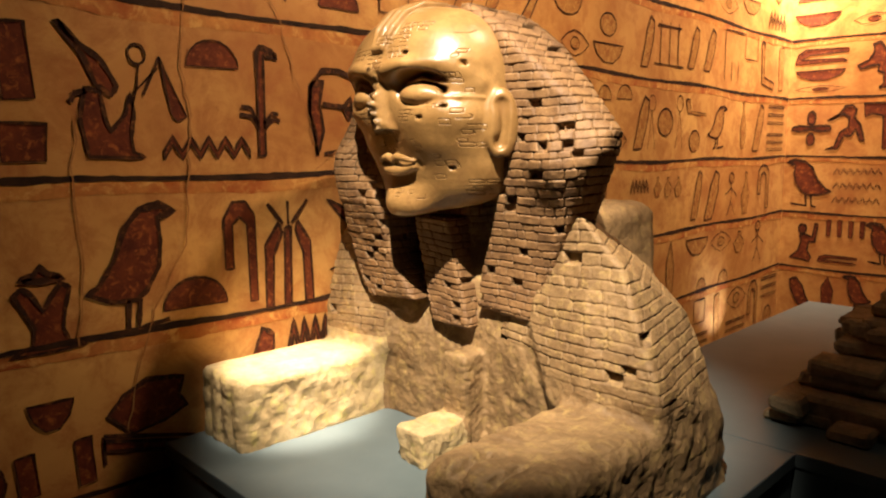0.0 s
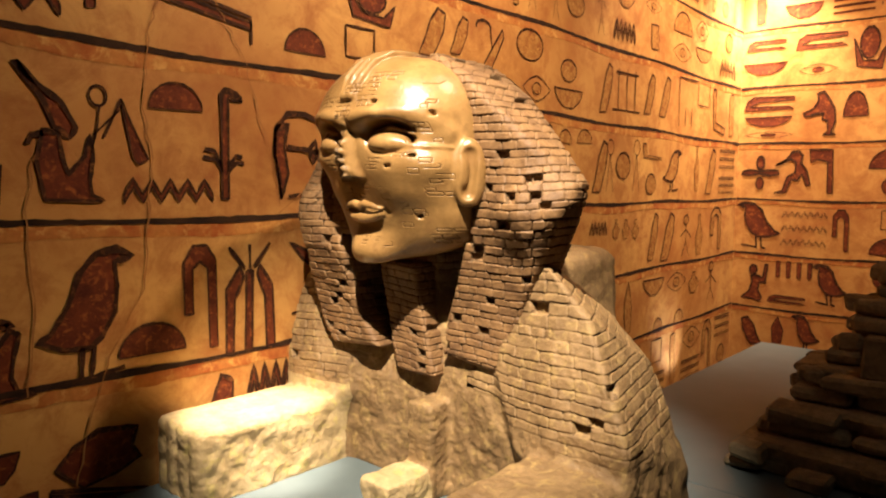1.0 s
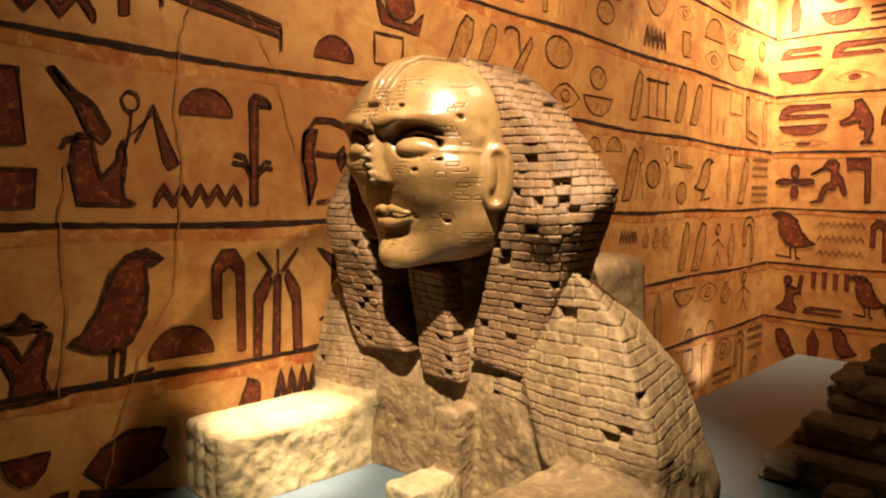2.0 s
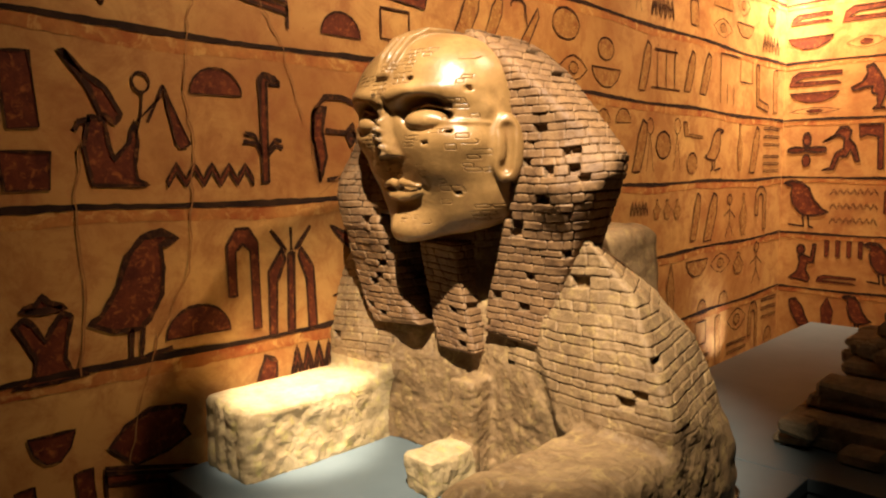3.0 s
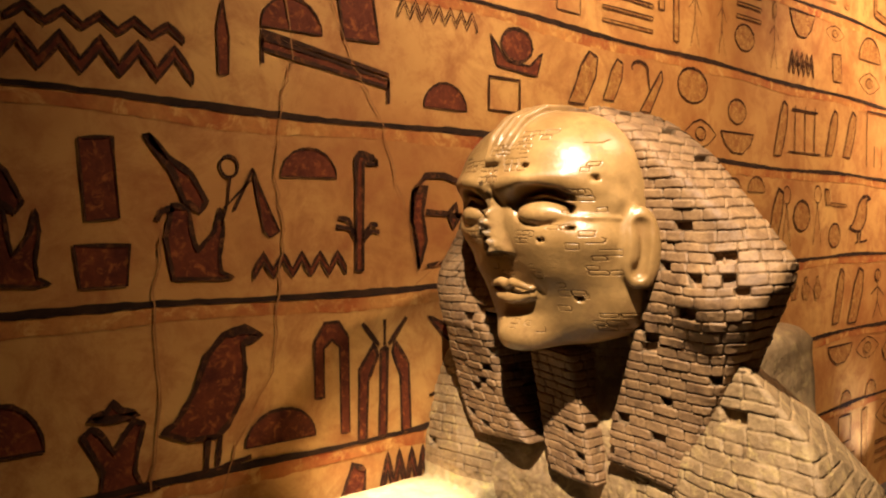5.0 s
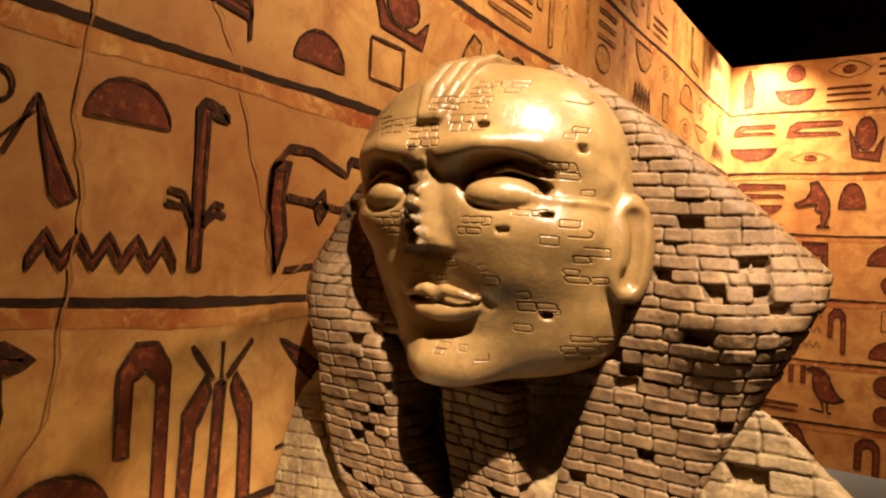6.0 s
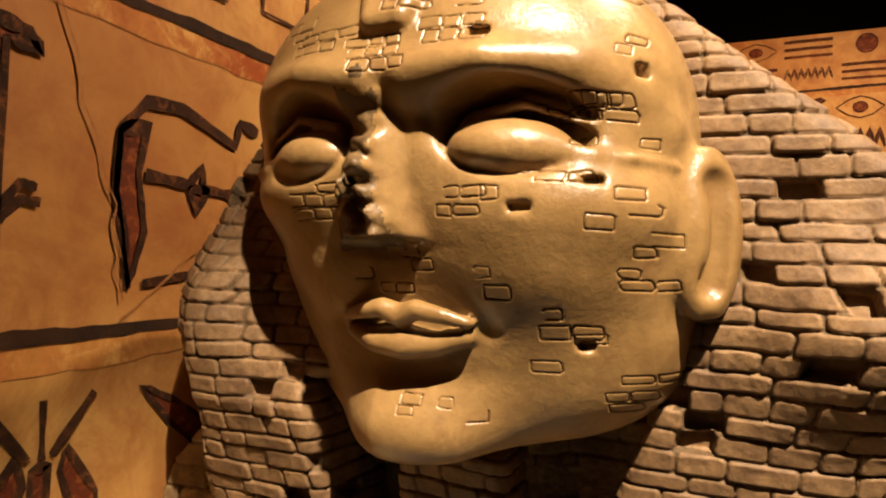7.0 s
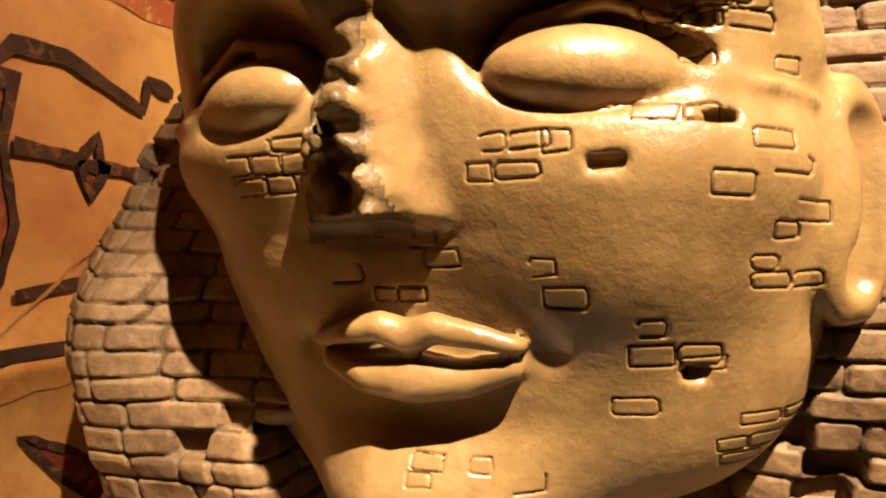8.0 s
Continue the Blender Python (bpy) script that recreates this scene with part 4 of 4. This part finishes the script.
# the rest of each row, sign by sign
TALL = ["feather", "bird", "loopv", "reed", "man", "jar", "leg", "seated", "arch", "rect"]
LOW = ["dome", "bowl", "eye", "zig", "bars", "ball", "square", "zigs"]


def free(wall, s0, z0, s1, z1):
    return all(s1 < t[0] - 0.01 or s0 > t[2] + 0.01 or z1 < t[1] or z0 > t[3] for t in taken[wall])


def fill_row(wall, bottom, top, a, b):
    s = a
    while s < b - 0.05:
        z0, z1 = bottom(s) + 0.035, top(s) - 0.04
        h = z1 - z0
        if r.random() < 0.55:
            w = h * r.uniform(0.4, 0.75)
            pieces = [(r.choice(TALL), z0, z1)]
        else:
            w = h * r.uniform(0.6, 1.0)
            pieces = [(r.choice(LOW), z0, z0 + h * 0.38), (r.choice(LOW), z0 + h * 0.58, z1)]
        for kind, p0, p1 in pieces:
            if kind in ("ball", "square"):
                inner = (s + w / 2 - (p1 - p0) / 2, s + w / 2 + (p1 - p0) / 2)
            elif kind in ("jar", "reed", "rect", "loopv", "man"):
                inner = (s + w * 0.2, s + w * 0.7)
            else:
                inner = (s, s + w)
            if free(wall, inner[0], p0, inner[1], p1) and inner[1] < b:
                glyph(wall, kind, inner[0], p0, inner[1], p1, r)
                taken[wall].append((inner[0], p0, inner[1], p1))
        s += w + r.uniform(0.02, 0.05)


def line_at(k):
    za, zb = LINES_WEST[k]
    return lambda s: za + (zb - za) * (s + 0.4) / 3.6


for k in range(5):
    fill_row(wall_west, line_at(k), line_at(k + 1), -1.5 if k < 4 else -1.2, END_Y - 0.03)
fill_row(wall_west, line_at(5), lambda s: WALL_TOP + 0.02, -1.0, END_Y - 0.03)
fill_row(wall_west, lambda s: 0.55, line_at(0), -0.9, END_Y - 0.03)
fill_row(wall_north, lambda s: 0.6, lambda s: NORTH_Z[0], WALL_X + 0.03, 1.3)
for k in range(5):
    fill_row(wall_north, lambda s, k=k: NORTH_Z[k], lambda s, k=k: NORTH_Z[k + 1], WALL_X + 0.03, 1.9)
fill_row(wall_north, lambda s: NORTH_Z[5], lambda s: WALL_TOP + 0.02, WALL_X + 0.03, 1.9)


# hairline cracks
def crack(wall, points, width):
    d = dense(points, False, 6)
    d = [(a + r.uniform(-0.004, 0.004), b) for a, b in d]
    v2, fs = ribbon(d, [width * r.uniform(0.5, 1.4) for _ in d])
    ob = new("crack", mesh_of("crack", [wall_point(wall, x, z, 0.0040) for x, z in v2], fs, (M_CRACK,)))
    ob.parent = wall


crack(wall_west, [(-0.1, 2.1), (-0.085, 1.93), (-0.11, 1.84), (-0.125, 1.7), (-0.105, 1.6), (-0.12, 1.48), (-0.13, 1.33), (-0.21, 1.2), (-0.24, 1.1), (-0.28, 0.95)], 0.003)
crack(wall_west, [(-0.02, 2.1), (0.05, 1.93), (0.11, 1.84), (0.15, 1.7), (0.19, 1.6), (0.2, 1.5)], 0.003)
crack(wall_west, [(0.42, 1.62), (0.3, 1.55), (0.2, 1.48)], 0.003)
crack(wall_west, [(-0.33, 1.6), (-0.345, 1.5), (-0.34, 1.3), (-0.36, 1.15)], 0.003)


# ---- the ruined brick model ----
ruin = tagged(new("ruined_temple_model"), "stepped ruin model of weathered brown brick on the plinth", "model")
rr = random.Random(21)
TIERS = [(0.45, 0.8, 1.35, 1.72, 0.917, 0.985), (0.5, 0.9, 1.3, 1.66, 0.985, 1.055), (0.52, 1.0, 1.22, 1.6, 1.055, 1.125), (0.58, 1.08, 1.16, 1.55, 1.125, 1.2), (0.6, 1.16, 1.1, 1.5, 1.2, 1.28), (0.64, 1.24, 1.0, 1.45, 1.28, 1.36)]


def rubble(lo, hi, mat, r2, jitter):
    bm = bmesh.new()
    bmesh.ops.create_cube(bm, size=1.0)
    for v in bm.verts:
        v.co = Vector([(lo[k] + hi[k]) / 2 + v.co[k] * (hi[k] - lo[k]) + r2.uniform(-1, 1) * jitter for k in range(3)])
    bmesh.ops.bevel(bm, geom=bm.edges[:], offset=jitter * 1.2, segments=1, affect="EDGES")
    me2 = bpy.data.meshes.new("brick")
    bm.to_mesh(me2)
    bm.free()
    me2.materials.append(mat)
    return me2


for x0, y0, x1, y1, z0, z1 in TIERS:
    core = part("tier", rubble((x0 + 0.03, y0 + 0.03, z0), (x1 - 0.03, y1 - 0.03, z1 - 0.004), M_RUIN, rr, 0.008), ruin)
    courses = 2
    for c in range(courses):
        za, zb = z0 + (z1 - z0) * c / courses, z0 + (z1 - z0) * (c + 1) / courses - 0.003
        for axis in (0, 1):
            s, end = (x0, x1) if axis == 0 else (y0, y1)
            while s < end - 0.02:
                w = rr.uniform(0.06, 0.19)
                out = rr.uniform(-0.03, 0.035)
                if rr.random() > 0.13:
                    e = min(s + w - 0.004, end)
                    lo, hi = ((s, y0 - out, za), (e, y0 + 0.06, zb)) if axis == 0 else ((x0 - out, s, za), (x0 + 0.06, e, zb))
                    part("brick", rubble(lo, hi, M_RUIN, rr, 0.007), core)
                s += w
part("wall_stub", rubble((0.66, 1.0, 1.12), (0.78, 1.06, 1.215), M_RUIN, rr, 0.004), ruin)
